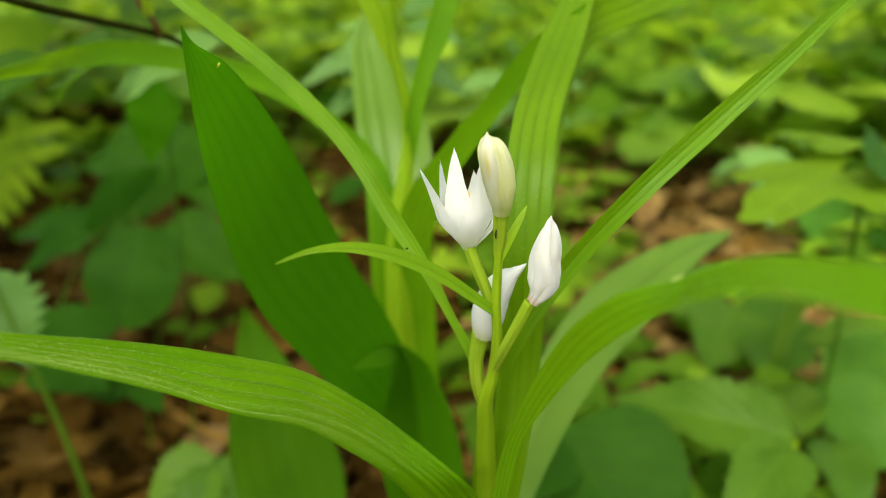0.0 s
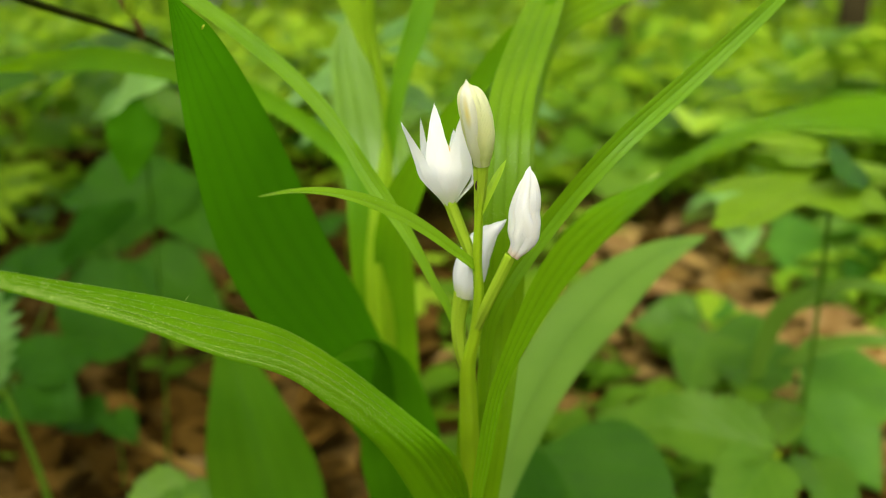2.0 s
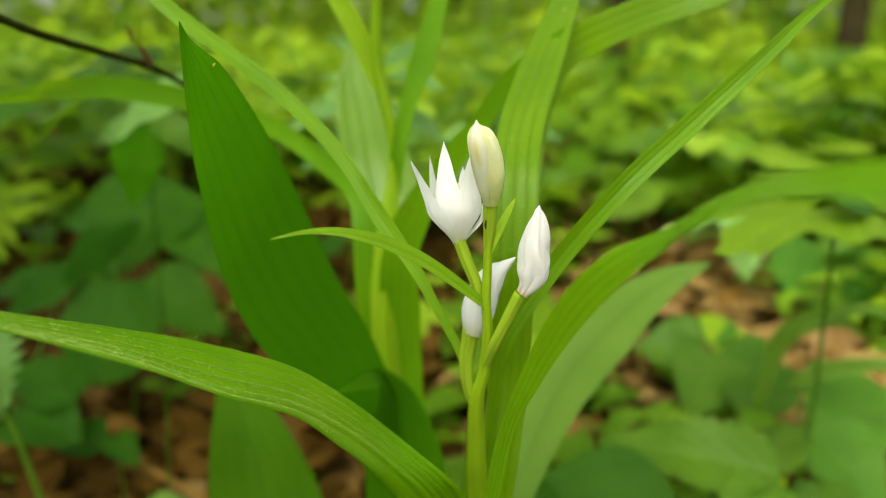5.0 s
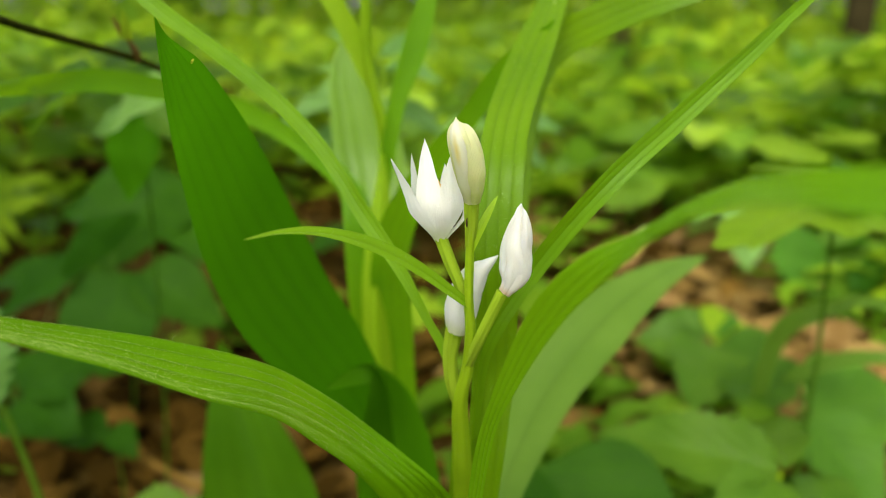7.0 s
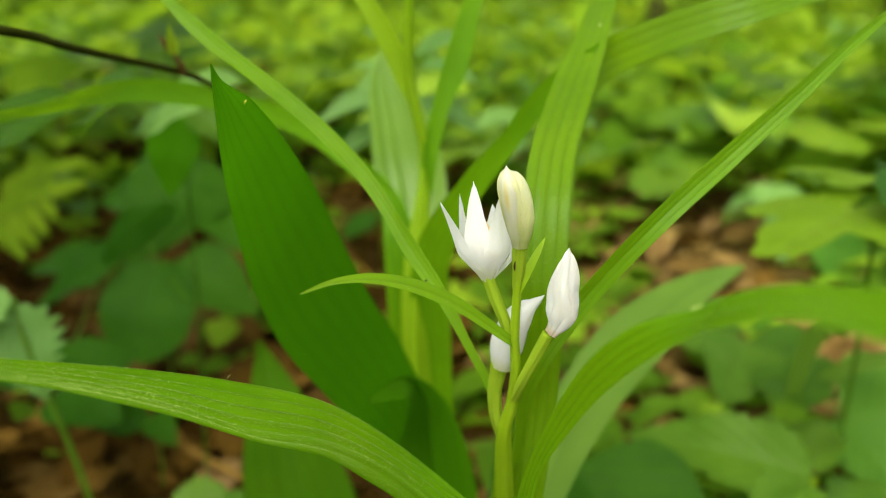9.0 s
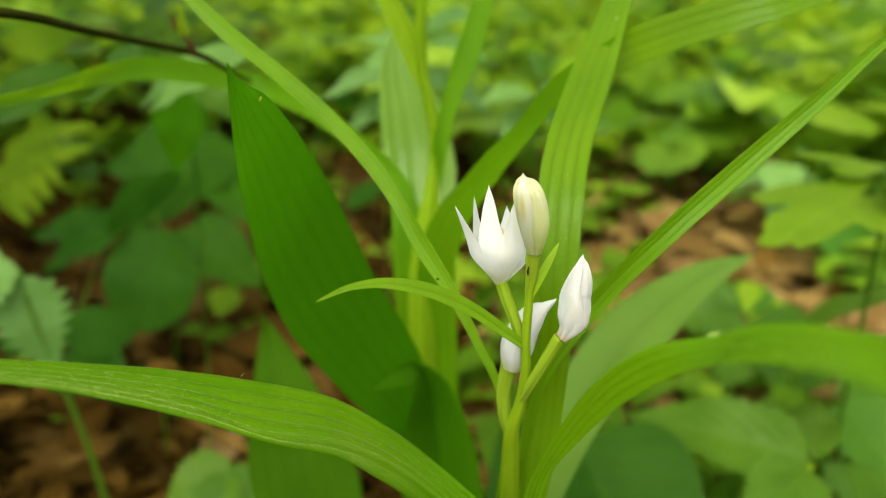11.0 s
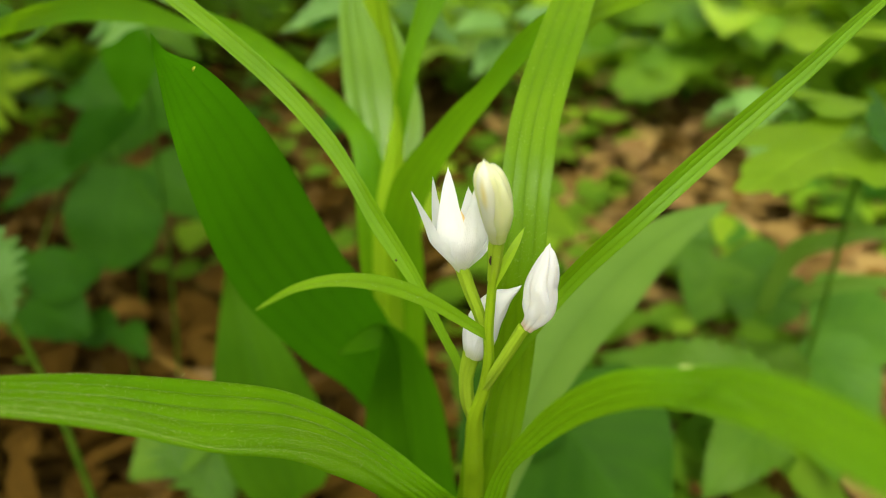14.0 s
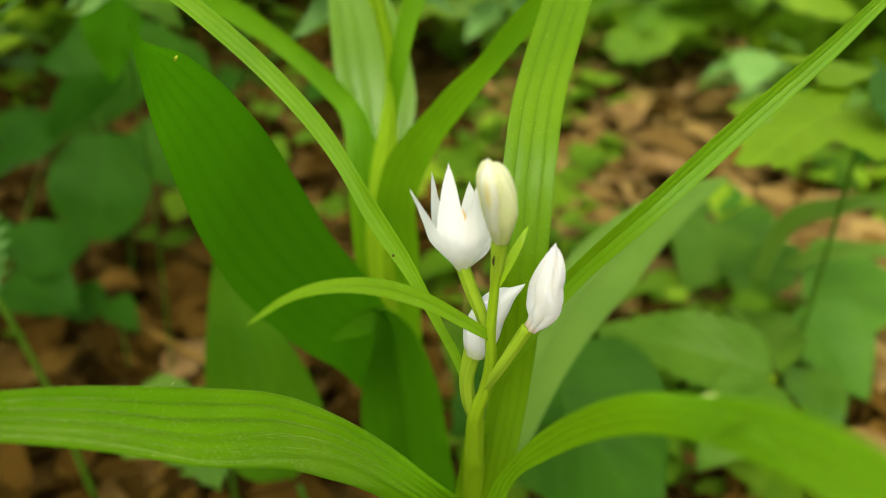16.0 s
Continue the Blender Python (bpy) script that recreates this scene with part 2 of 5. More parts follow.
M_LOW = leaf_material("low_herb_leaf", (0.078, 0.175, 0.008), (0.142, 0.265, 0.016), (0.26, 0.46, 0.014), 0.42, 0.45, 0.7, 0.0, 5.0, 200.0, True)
M_HAIR = matter("pale_hair", [(0.3, (0.33, 0.46, 0.07)), (0.7, (0.58, 0.68, 0.22))], 900.0, 0.5, 0.1, 0.0001)
M_SOIL = matter("soil", [(0.3, (0.034, 0.019, 0.003)), (0.5, (0.085, 0.05, 0.011)), (0.7, (0.16, 0.1, 0.028))], 30.0, 0.9, 0.8, 0.006)
M_DEAD = matter("dead_leaf", [(0.12, (0.014, 0.008, 0.001)), (0.46, (0.034, 0.018, 0.002)), (0.68, (0.078, 0.042, 0.006)), (0.82, (0.14, 0.08, 0.015)), (0.93, (0.24, 0.15, 0.04))], 25.0, 0.8, 0.5, 0.001, True)
M_DRY = matter("dry_leaf", [(0.3, (0.08, 0.045, 0.010)), (0.5, (0.15, 0.09, 0.028)), (0.7, (0.25, 0.17, 0.07))], 60.0, 0.8, 0.5, 0.001)
M_LIT_LITTER = matter("lit_litter", [(0.2, (0.075, 0.044, 0.01)), (0.5, (0.135, 0.085, 0.021)), (0.8, (0.23, 0.155, 0.048))], 25.0, 0.8, 0.5, 0.001, True)
M_STRAW = matter("dry_stick", [(0.3, (0.09, 0.05, 0.008)), (0.7, (0.2, 0.12, 0.025))], 60.0, 0.8, 0.4, 0.001)
M_BARK = matter("bark", [(0.3, (0.018, 0.014, 0.005)), (0.55, (0.036, 0.029, 0.011)), (0.8, (0.08, 0.066, 0.028))], 14.0, 0.9, 0.9, 0.012)
M_TWIG = matter("twig_bark", [(0.3, (0.012, 0.015, 0.001)), (0.6, (0.028, 0.034, 0.003)), (0.8, (0.055, 0.062, 0.008))], 300.0, 0.7, 0.6, 0.0006)
M_SPECK = matter("dark_speck", [(0.3, (0.02, 0.012, 0.006)), (0.7, (0.05, 0.03, 0.015))], 900.0, 0.6, 0.3, 0.0001)
M_PALE = matter("pale_blemish", [(0.3, (0.36, 0.46, 0.08)), (0.7, (0.55, 0.62, 0.25))], 900.0, 0.6, 0.3, 0.0001)
M_RUST = matter("yellow_blemish", [(0.3, (0.3, 0.36, 0.02)), (0.7, (0.46, 0.48, 0.05))], 900.0, 0.6, 0.3, 0.0001)


# ---------------------------------------------------------------- mesh helpers
def link_mesh(name, verts, faces, material, parent=None, label="", uvs=None, smooth=True):
    me = bpy.data.meshes.new(name)
    me.from_pydata([tuple(v) for v in verts], [], faces)
    me.materials.append(material)
    if smooth:
        me.polygons.foreach_set("use_smooth", [True] * len(me.polygons))
    if uvs is not None:
        lay = me.uv_layers.new(name="UVMap")
        idx = np.empty(len(me.loops), dtype=np.int32)
        me.loops.foreach_get("vertex_index", idx)
        lay.data.foreach_set("uv", np.asarray(uvs, dtype=np.float32)[idx].ravel())
    me.update()
    ob = new(name, me)
    if parent is not None:
        ob.parent = parent
    return tagged(ob, label)


def thing(name, at=(0, 0, 0), label="", category="", group=""):
    ob = new(name)
    ob.location = at
    ob.empty_display_size = 0.01
    return tagged(ob, label, category, group)


def spline(points, count):
    """A smooth run of places through a few points."""
    c = np.asarray(points, dtype=float)
    k = len(c)
    c = np.vstack([2 * c[0] - c[1], c, 2 * c[-1] - c[-2]])
    u = np.linspace(0, k - 1 - 1e-9, count)
    i = u.astype(int)
    f = (u - i)[:, None]
    a, b, d, e = c[i], c[i + 1], c[i + 2], c[i + 3]
    return 0.5 * (2 * b + (d - a) * f + (2 * a - 5 * b + 4 * d - e) * f ** 2 + (3 * b - a - 3 * d + e) * f ** 3)


def unit(v):
    return v / np.maximum(np.linalg.norm(v, axis=-1, keepdims=True), 1e-12)


def grid_faces(rows, cols, wrap=False):
    out = []
    for i in range(rows - 1):
        for j in range(cols if wrap else cols - 1):
            k = (j + 1) % cols
            out.append((i * cols + j, i * cols + k, (i + 1) * cols + k, (i + 1) * cols + j))
    return out


def blade(points, width, facing, fold=0.0, ribs=0, relief=0.0, profile="strap", rows=56, cols=25, wave=0.0, seed=0, gutter=0.0, scale=0.001):
    """A strap leaf from its base to its tip along points (mm). facing: the normals, base to tip.
    fold lifts the edges against the midrib, ribs and relief pleat it lengthwise, wave ripples the edges."""
    line = spline(points, rows)
    s = np.linspace(0, 1, rows)
    tang = unit(np.gradient(line, axis=0))
    nor = spline(facing, rows) if len(facing) > 1 else np.repeat(np.asarray(facing, float), rows, 0)
    side = unit(np.cross(tang, nor))
    for again in range(10):
        pad = np.vstack([side[:1], side, side[-1:]])
        side = unit(pad[:-2] + 2 * pad[1:-1] + pad[2:])
    side = unit(side - tang * np.sum(side * tang, axis=1, keepdims=True) * 0.6)
    nor = unit(np.cross(side, tang))
    if profile == "strap":
        w = np.clip(0.45 + 1.3 * s, 0, 1) * np.clip((1 - s) / 0.45, 0, 1) ** 0.62
    elif profile == "late":
        w = np.clip(0.5 + 1.25 * s, 0, 1) * np.clip((1 - s) / 0.24, 0, 1) ** 0.55
    elif profile == "broad":
        w = np.clip(0.1 + 1.6 * s, 0, 1) ** 1.2 * np.clip((1 - s) / 0.62, 0, 1) ** 0.75
    elif profile == "full":
        w = np.clip(0.75 + 1.0 * s, 0, 1) * np.clip((1 - s) / 0.4, 0, 1) ** 0.55
    else:
        w = np.sin(np.pi * np.clip(0.06 + 0.94 * s, 0, 1)) ** 0.8
    w = np.maximum(w, 0.012)
    rnd = random.Random(seed)
    p1, p2 = rnd.uniform(0, 6.28), rnd.uniform(0, 6.28)
    verts, uvs = [], []
    for i in range(rows):
        for j in range(cols):
            v = 2 * j / (cols - 1) - 1
            half = 0.5 * width * w[i]
            edge = 1 + 0.025 * math.sin(9 * s[i] + p1) * abs(v)
            lift = fold * abs(v) ** 1.25 * half - gutter * (1 - v * v) * half
            lift += relief * width * w[i] * 0.5 * (abs(math.sin(v * ribs * math.pi / 2)) ** 0.6 - 0.6) if ribs else 0.0
            lift += wave * half * abs(v) ** 2 * math.sin(11 * s[i] + (p1 if v > 0 else p2))
            verts.append((line[i] + side[i] * half * v * edge + nor[i] * lift) * scale)
            uvs.append((0.5 + 0.5 * v, s[i]))
    return verts, grid_faces(rows, cols), uvs


def loft(rails, at=None, ribs=0, relief=0.0, gutter=0.0, rows=90, cols=61, ease=4, wave=0.0, seed=0, scale=0.001):
    """A leaf between rails (mm): its two edges, with keels or folds between them where there are any, each from base to tip.
    at: where the rails lie across it, 0 to 1; ribs and relief pleat it lengthwise, gutter sinks its middle."""
    lines = [spline(r, rows) for r in rails]
    at = np.linspace(0, 1, len(rails)) if at is None else np.asarray(at, float)
    u = np.linspace(0, 1, cols)
    grid = np.empty((rows, cols, 3))
    for j, q in enumerate(u):
        k = min(len(rails) - 2, int(np.searchsorted(at, q, "right")) - 1)
        f = (q - at[k]) / (at[k + 1] - at[k])
        grid[:, j] = lines[k] * (1 - f) + lines[k + 1] * f
    if len(rails) > 2:
        for again in range(ease):
            grid[:, 1:-1] = 0.25 * grid[:, :-2] + 0.5 * grid[:, 1:-1] + 0.25 * grid[:, 2:]
    nor = unit(np.cross(np.gradient(grid, axis=0), np.gradient(grid, axis=1)))
    nor = unit(nor + 1e-9) * np.sign(np.sum(nor * np.array([0.0, -1.0, 0.35]), axis=2, keepdims=True) + 1e-9)
    span = np.linalg.norm(lines[-1] - lines[0], axis=1)[:, None]
    shape = -gutter * (4 * u * (1 - u))[None, :] * span
    if ribs:
        shape = shape + relief * span * ((np.abs(np.sin(math.pi * ribs * u)) ** 0.55 - 0.7) * (1 + 0.45 * np.sin(5.1 * u + seed)))[None, :]
    rnd = random.Random(seed)
    p1, p2 = rnd.uniform(0, 6.28), rnd.uniform(0, 6.28)
    s = np.linspace(0, 1, rows)[:, None]
    edge = np.abs(2 * u - 1)[None, :] ** 3
    shape = shape + wave * span * edge * np.sin(13 * s + np.where(u > 0.5, p1, p2)[None, :])
    grid = grid + nor * shape[..., None]
    verts = (grid * scale).reshape(-1, 3)
    uvs = [(q, i / (rows - 1)) for i in range(rows) for q in u]
    return list(verts), grid_faces(rows, cols), uvs


def tube(points, radii, sides=12, rows=40, flute=0.0, flutes=6, twist=0.0, scale=0.001, cap=True):
    line = spline(points, rows)
    r = np.interp(np.linspace(0, 1, rows), np.linspace(0, 1, len(radii)), radii)
    tang = unit(np.gradient(line, axis=0))
    ref = np.array([0.0, -1.0, 0.12])
    side = unit(np.cross(tang, ref))
    up = np.cross(side, tang)
    verts, uvs = [], []
    for i in range(rows):
        for j in range(sides):
            a = math.tau * j / sides
            q = r[i] * (1 + flute * math.cos(flutes * a + twist * i / rows))
            verts.append((line[i] + (side[i] * math.cos(a) + up[i] * math.sin(a)) * q) * scale)
            uvs.append((j / sides, i / rows))
    faces = grid_faces(rows, sides, True)
    if cap:
        faces += [tuple(range(sides))[::-1], tuple((rows - 1) * sides + j for j in range(sides))]
    return verts, faces, uvs


def fuzz(shape, rows, cols, count, length, thick, seed, lean=0.0, lo=0.0, hi=1.0, where="face"):
    """Fine short hairs over the upper face of a blade, thicker towards one edge (lean)."""
    grid = np.asarray(shape[0]).reshape(rows, cols, 3)
    du, dv = np.gradient(grid, axis=0), np.gradient(grid, axis=1)
    nor = unit(np.cross(du, dv))
    if where == "tube":
        out = grid - grid.mean(axis=1, keepdims=True)
        nor = nor * np.where(np.sum(nor * out, axis=2, keepdims=True) < 0, -1.0, 1.0)
    else:
        nor = nor * np.where(nor[..., 2:3] < 0, -1.0, 1.0)
    rnd = random.Random(seed)
    verts, faces = [], []
    while len(faces) < count:
        s, v = rnd.uniform(lo, hi), rnd.random()
        if rnd.random() > 1 - abs(lean) * (v if lean > 0 else 1 - v):
            continue
        if where == "edge":
            v = rnd.choice((rnd.uniform(0, 0.04), rnd.uniform(0.96, 1)))
        i, j = s * (rows - 1.001), v * (cols - 1.001)
        a, c = int(i), int(j)
        f, g = i - a, j - c
        p = (grid[a, c] * (1 - f) + grid[a + 1, c] * f) * (1 - g) + (grid[a, c + 1] * (1 - f) + grid[a + 1, c + 1] * f) * g
        up = unit(nor[a, c] + 0.7 * np.array([rnd.uniform(-1, 1), rnd.uniform(-1, 1), rnd.uniform(-0.4, 1)]))
        ln = length * rnd.uniform(0.4, 1.4) * 0.001
        w = unit(np.cross(up, np.array([0.0, 1.0, 0.0]))) * thick * 0.0005
        k = len(verts)
        verts += [p - w, p + w, p + up * ln]
        faces.append((k, k + 1, k + 2))
    return verts, faces, [(0.5, 0.5)] * len(verts)


def mm(ob, base):
    """Shift a mesh laid out in world metres so that it hangs under an Empty at base."""
    ob.data.transform(Matrix.Translation(-Vector(base)))
    return ob


def tepal(origin, axis, front, angle, length, width, swell, tip_out, cup, thick=0.35, rows=22, cols=13, point=0.64, scale=0.001, twist=0.0):
    """One petal of a cup-shaped flower (mm): it rises from origin along axis, at angle round it (0 right, -90 to the front),
    bellies out by swell and ends tip_out from the axis, with a raised midrib."""
    axis = unit(np.asarray(axis, float))
    front = np.asarray(front, float)
    front = unit(front - axis * (front @ axis))
    right = np.cross(axis, front)
    a = radians(angle)
    rad = right * math.cos(a) - front * math.sin(a)
    tan = np.cross(axis, rad)
    verts, uvs = [], []
    for i in range(rows):
        s = i / (rows - 1)
        w = width * 0.5 * max(0.012, 1.2 * min(1.0, 0.20 + 2.2 * s) * (1 - s) ** (point - 0.12) * (1 - 0.42 * s ** 3) * (1 + 0.025 * math.sin(23 * s + angle)))
        q = min(1.0, s / 0.42)
        r = 0.85 + swell * (0.45 * math.sin(q * math.pi / 2) + 0.55 * q * q * (3 - 2 * q)) * (1 - 0.2 * max(0.0, s - 0.42)) + tip_out * s ** 2.0
        bow = max(0.5, r * (1.05 - cup) + 5.0 * s * s)
        for j in range(cols):
            v = 2 * j / (cols - 1) - 1
            turn = max(-1.25, min(1.25, w * v / bow))
            out = r - bow + bow * math.cos(turn) + thick * 0.5 * math.exp(-(v * 3) ** 2) * (1 - s) * min(1.0, 5 * s) + 0.02 * w * math.cos(v * 9 + 3 * s)
            p = np.asarray(origin, float) + axis * length * s * (1 - 0.03 * v * v) + rad * out + tan * (bow * math.sin(turn) + twist * s * s)
            verts.append(p * scale)
            uvs.append((0.5 + 0.5 * v, s))
    return verts, grid_faces(rows, cols), uvs


def wrap_tepal(points, radius, start, span, tip=2.0, rows=30, cols=15, scale=0.001, lift=0.0, ridge=0.06, flat=1.0, belly=0.45, base=0.42, reach=1.0, blunt=0.0, lump=0.08, waist=0.8):
    """One of the tepals that wrap a closed bud: part of a spindle about the line points (mm)."""
    line = spline(points, rows)
    tang = unit(np.gradient(line, axis=0))
    side = unit(np.cross(tang, np.array([0.0, -1.0, 0.3])))
    up = np.cross(side, tang)
    verts, uvs = [], []
    for i in range(rows):
        s = i / (rows - 1)
        x = min(1.0, s / reach)
        rise = min(1.0, x / belly)
        fall = max(0.0, (x - belly) / (1 - belly))
        prof = (base + (1 - base) * (0.5 - 0.5 * math.cos(math.pi * rise)) ** waist) * (1 - (1 - blunt) * fall ** tip) * math.sqrt(max(0.0, 1 - fall ** 9))
        prof = max(0.03, prof)
        for j in range(cols):
            v = 2 * j / (cols - 1) - 1
            a = radians(start + span * 0.5 * v * (1 - 0.35 * s * s))
            q = radius * prof * (1 + ridge * math.cos(v * 3.1) - 0.12 * abs(v) ** 4 + 0.02 * math.sin(7 * s + start) + lump * noise.noise(Vector((3 * s, 1.3 * v, start)))) + lift * min(1.0, 4 * prof)
            verts.append((line[i] + (side[i] * math.cos(a) + up[i] * math.sin(a) * flat) * q) * scale)
            uvs.append((0.5 + 0.5 * v, s))
    return verts, grid_faces(rows, cols), uvs


# ---------------------------------------------------------------- ground
def ground_height(x, y):
    return 0.02 * noise.noise(Vector((x * 1.7, y * 1.7, 0))) + 0.012 * noise.noise(Vector((x * 9, y * 9, 3.0))) - 0.012


def build_ground():
    n = 150
    u = np.linspace(-1, 1, n)
    reach = np.sign(u) * (np.abs(u) * 1.2 + 60 * np.abs(u) ** 5)
    verts = [(x, y + 0.4, ground_height(x, y + 0.4) if abs(x) < 8 and abs(y) < 8 else -0.012) for y in reach for x in reach]
    ob = link_mesh("ground", verts, grid_faces(n, n), M_SOIL)
    tagged(ob, "dark brown woodland soil under leaf litter", "ground", kind="structure")


build_ground()


# ---------------------------------------------------------------- the white orchid
BASE = (0.0105, 0.139, 0.0)
orchid = thing("orchid_plant", BASE, "white-flowered woodland orchid with long pleated green leaves", "orchid")


def orchid_part(name, shape, material, label="", parent=None, base=BASE):
    verts, faces, uvs = shape
    ob = link_mesh(name, verts, faces, material, orchid if parent is None else parent, label, uvs)
    return mm(ob, base)


def hairy_ovary(points, radii, twist, label, parent):
    shape = tube(points, radii, 24, 30, 0.13, 6, twist)
    ob = orchid_part("ovary", shape, M_OVARY, label, parent)
    hairs = fuzz((shape[0][:30 * 24],), 30, 24, 260, 0.10, 0.028, len(label), 0.0, 0.0, 1.0, "tube")
    link = orchid_part("ovary_hairs", hairs, M_HAIR, "tiny pale hairs", ob)
    return link


stem_line = [(10.5, 139, -6), (10.5, 137, 60), (10, 133.5, 120), (8.8, 125.7, 164.8), (8.1, 120.9, 179.5), (7.5, 116.4, 193.3), (8.6, 114.7, 200.6), (9.0, 113.1, 208.2), (8.6, 112.3, 214.4), (8.7, 111.9, 222), (8.9, 111.3, 229.6)]
stem_shape = tube(stem_line, [2.3, 2.2, 2.1, 2.0, 1.9, 1.55, 1.15, 0.95, 0.85, 0.76, 0.7, 0.7], 18, 90, 0.07, 5)
stem_part = orchid_part("stem", stem_shape, M_STEM, "pale yellow-green ribbed flower stem")
orchid_part("stem_hairs", fuzz((stem_shape[0][:90 * 18],), 90, 18, 1100, 0.11, 0.028, 21, 0.0, 0.55, 1.0, "tube"), M_HAIR, "tiny pale hairs", stem_part)

low_far = [(10, 128, 150), (7.5, 118.5, 169), (3.3, 111.3, 180.7), (-6.5, 113.9, 188.9), (-15.9, 112.7, 197.8), (-24.5, 109.3, 205.2), (-36.4, 102.1, 212.5), (-44.9, 98.3, 215.9), (-50.8, 94.6, 218.6), (-57.2, 88.4, 222.7), (-66, 81.5, 227), (-82, 70, 232.6)]
low_near = [(8, 128, 147), (0, 118, 161), (-6.2, 111.6, 176.5), (-11, 106, 187.2), (-15.1, 101.8, 194.2), (-20.6, 96.4, 202.4), (-28.9, 90.8, 208.7), (-37.5, 87.6, 214.4), (-45.4, 85, 218.6), (-53.3, 80.9, 223.3), (-64, 75, 228.3), (-82, 69.4, 232.4)]
low_crease = [np.asarray(a) * (1 - q) + np.asarray(b) * q + np.array([0, -0.6, 0.5]) * up for a, b, q, up in zip(low_far, low_near, [0.55, 0.55, 0.58, 0.62, 0.68, 0.82, 0.9, 0.82, 0.8, 0.8, 0.8, 0.8], [0, 0.4, 1.1, 1.4, 1.5, 0.9, 0.25, 0, 0, 0, 0, 0])]
low_shape = loft([low_far, low_crease, low_near], [0, 0.78, 1], 6, 0.042, 0.03, 90, 71, 2, 0.006, 1)
leaf_low = orchid_part("leaf", low_shape, M_BLADE_HAIRY, "arching pleated green leaf with pale hairs")
orchid_part("leaf_hairs", fuzz(low_shape, 90, 71, 12000, 0.12, 0.032, 3, -0.7, 0.2, 0.98), M_HAIR, "fine short white hairs", leaf_low)
orchid_part("leaf_flecks", fuzz(low_shape, 90, 71, 2300, 0.13, 0.085, 6, -0.75, 0.2, 0.98), M_HAIR, "tiny pale flecks", leaf_low)
narrow_low = [(5.5, 133, 150), (6.3, 125, 176), (6.2, 116.5, 194.9), (4.2, 118.6, 201.5), (1.7, 120.4, 206.1), (-4.1, 124.6, 215.2), (-10.5, 128.7, 223.1), (-15.6, 133.2, 230.9), (-21.6, 137.5, 237.5), (-29.6, 142.2, 244.2), (-40.2, 147.4, 251.7), (-51.9, 152.7, 259.3), (-61.8, 158, 268.6)]
narrow_high = [(9, 133, 150), (8.8, 125, 176), (7.4, 116.9, 195.8), (4.8, 119.5, 203.8), (2.2, 121.3, 208.3), (-3.1, 125.7, 218), (-10.5, 130.9, 228.5), (-12.9, 133.4, 231.6), (-17.4, 137.4, 237.2), (-24.8, 142.1, 244), (-34, 147, 250.8), (-46.8, 152.7, 259.3), (-60.8, 159, 269.6)]
leaf_narrow = orchid_part("leaf", loft([narrow_low, narrow_high], None, 2, 0.015, 0.1, 90, 41, 0, 0.01, 2), M_BLADE_SMOOTH, "long narrow green leaf with a dark speck")
upright_shape = blade([(10.5, 131, 120), (11.5, 128, 150), (13.4, 124.6, 177.0), (14.8, 127.0, 194.5), (14.7, 126.8, 212.3), (14.9, 129.0, 222.5), (15.7, 134.3, 231.3), (18.2, 146.1, 239.1), (23.5, 162.4, 247.5), (30.1, 180.4, 257.4), (38.2, 202.9, 270.3), (47, 226, 284)], 8.6,
            [(0.0, -1, 0.2), (-0.1, -1, 0.1), (-0.15, -0.95, 0.2), (-0.2, -0.8, 0.5)], 0.12, 4, 0.026, "late", 80, 61, 0.02, 3)
leaf_upright = orchid_part("leaf", upright_shape, M_BLADE_SHINE, "upright pleated green leaf behind the flowers")
orchid_part("leaf_flecks", fuzz(upright_shape, 80, 61, 420, 0.2, 0.1, 8, 0.0, 0.2, 0.8), M_HAIR, "tiny pale flecks", leaf_upright)
rising_shape = blade([(10, 128, 170), (10.5, 121, 192), (12.3, 117.9, 204.8), (21.4, 119.9, 218.6), (32.1, 119.4, 232.0), (45.6, 126.3, 242.1), (58.5, 131.9, 252.1), (69.3, 137.5, 260.3), (86, 146, 271)], 3.7,
            [(0.5, -0.7, 0.5), (0.3, -0.8, 0.5), (0.3, -0.8, 0.55)], 0.4, 4, 0.022, "full", 80, 49, 0.02, 4)
leaf_rising = orchid_part("leaf", rising_shape, M_BLADE_SMOOTH, "long keeled green leaf rising sideways")
orchid_part("leaf_hairs", fuzz(rising_shape, 80, 49, 700, 0.14, 0.035, 23, 0.0, 0.1, 0.8, "edge"), M_HAIR, "fine pale hairs along the edges", leaf_rising)
arch_high = [(10, 129, 140), (8.5, 117, 164), (8.5, 107.6, 180), (9.6, 100.4, 196), (12.2, 91.5, 212.5), (14.9, 83.0, 225.2), (19.0, 77.4, 233.0), (23.7, 72.4, 237.4), (26.3, 66.8, 241.7), (28.2, 60.5, 245.0), (29.6, 54.9, 247.1), (30.9, 49.1, 248.9), (36, 42, 250), (44, 35, 249)]
arch_low = [(11, 128, 139), (10.2, 115, 164), (10.6, 104.4, 181), (12.0, 98, 198), (14.4, 90.5, 210), (17.4, 82.8, 221), (20.3, 74.8, 230), (22.4, 66.2, 237.2), (23.8, 58, 242.2), (25.0, 51.6, 245.4), (26.6, 47, 246.6), (30.0, 43, 246.8), (36, 39, 247), (44, 34.6, 248.6)]
arch_shape = loft([arch_high, arch_low], None, 4, 0.02, 0.06, 80, 49, 0, 0.012, 5)
leaf_arch = orchid_part("leaf", arch_shape, M_BLADE, "arching green leaf with a small pale blemish")
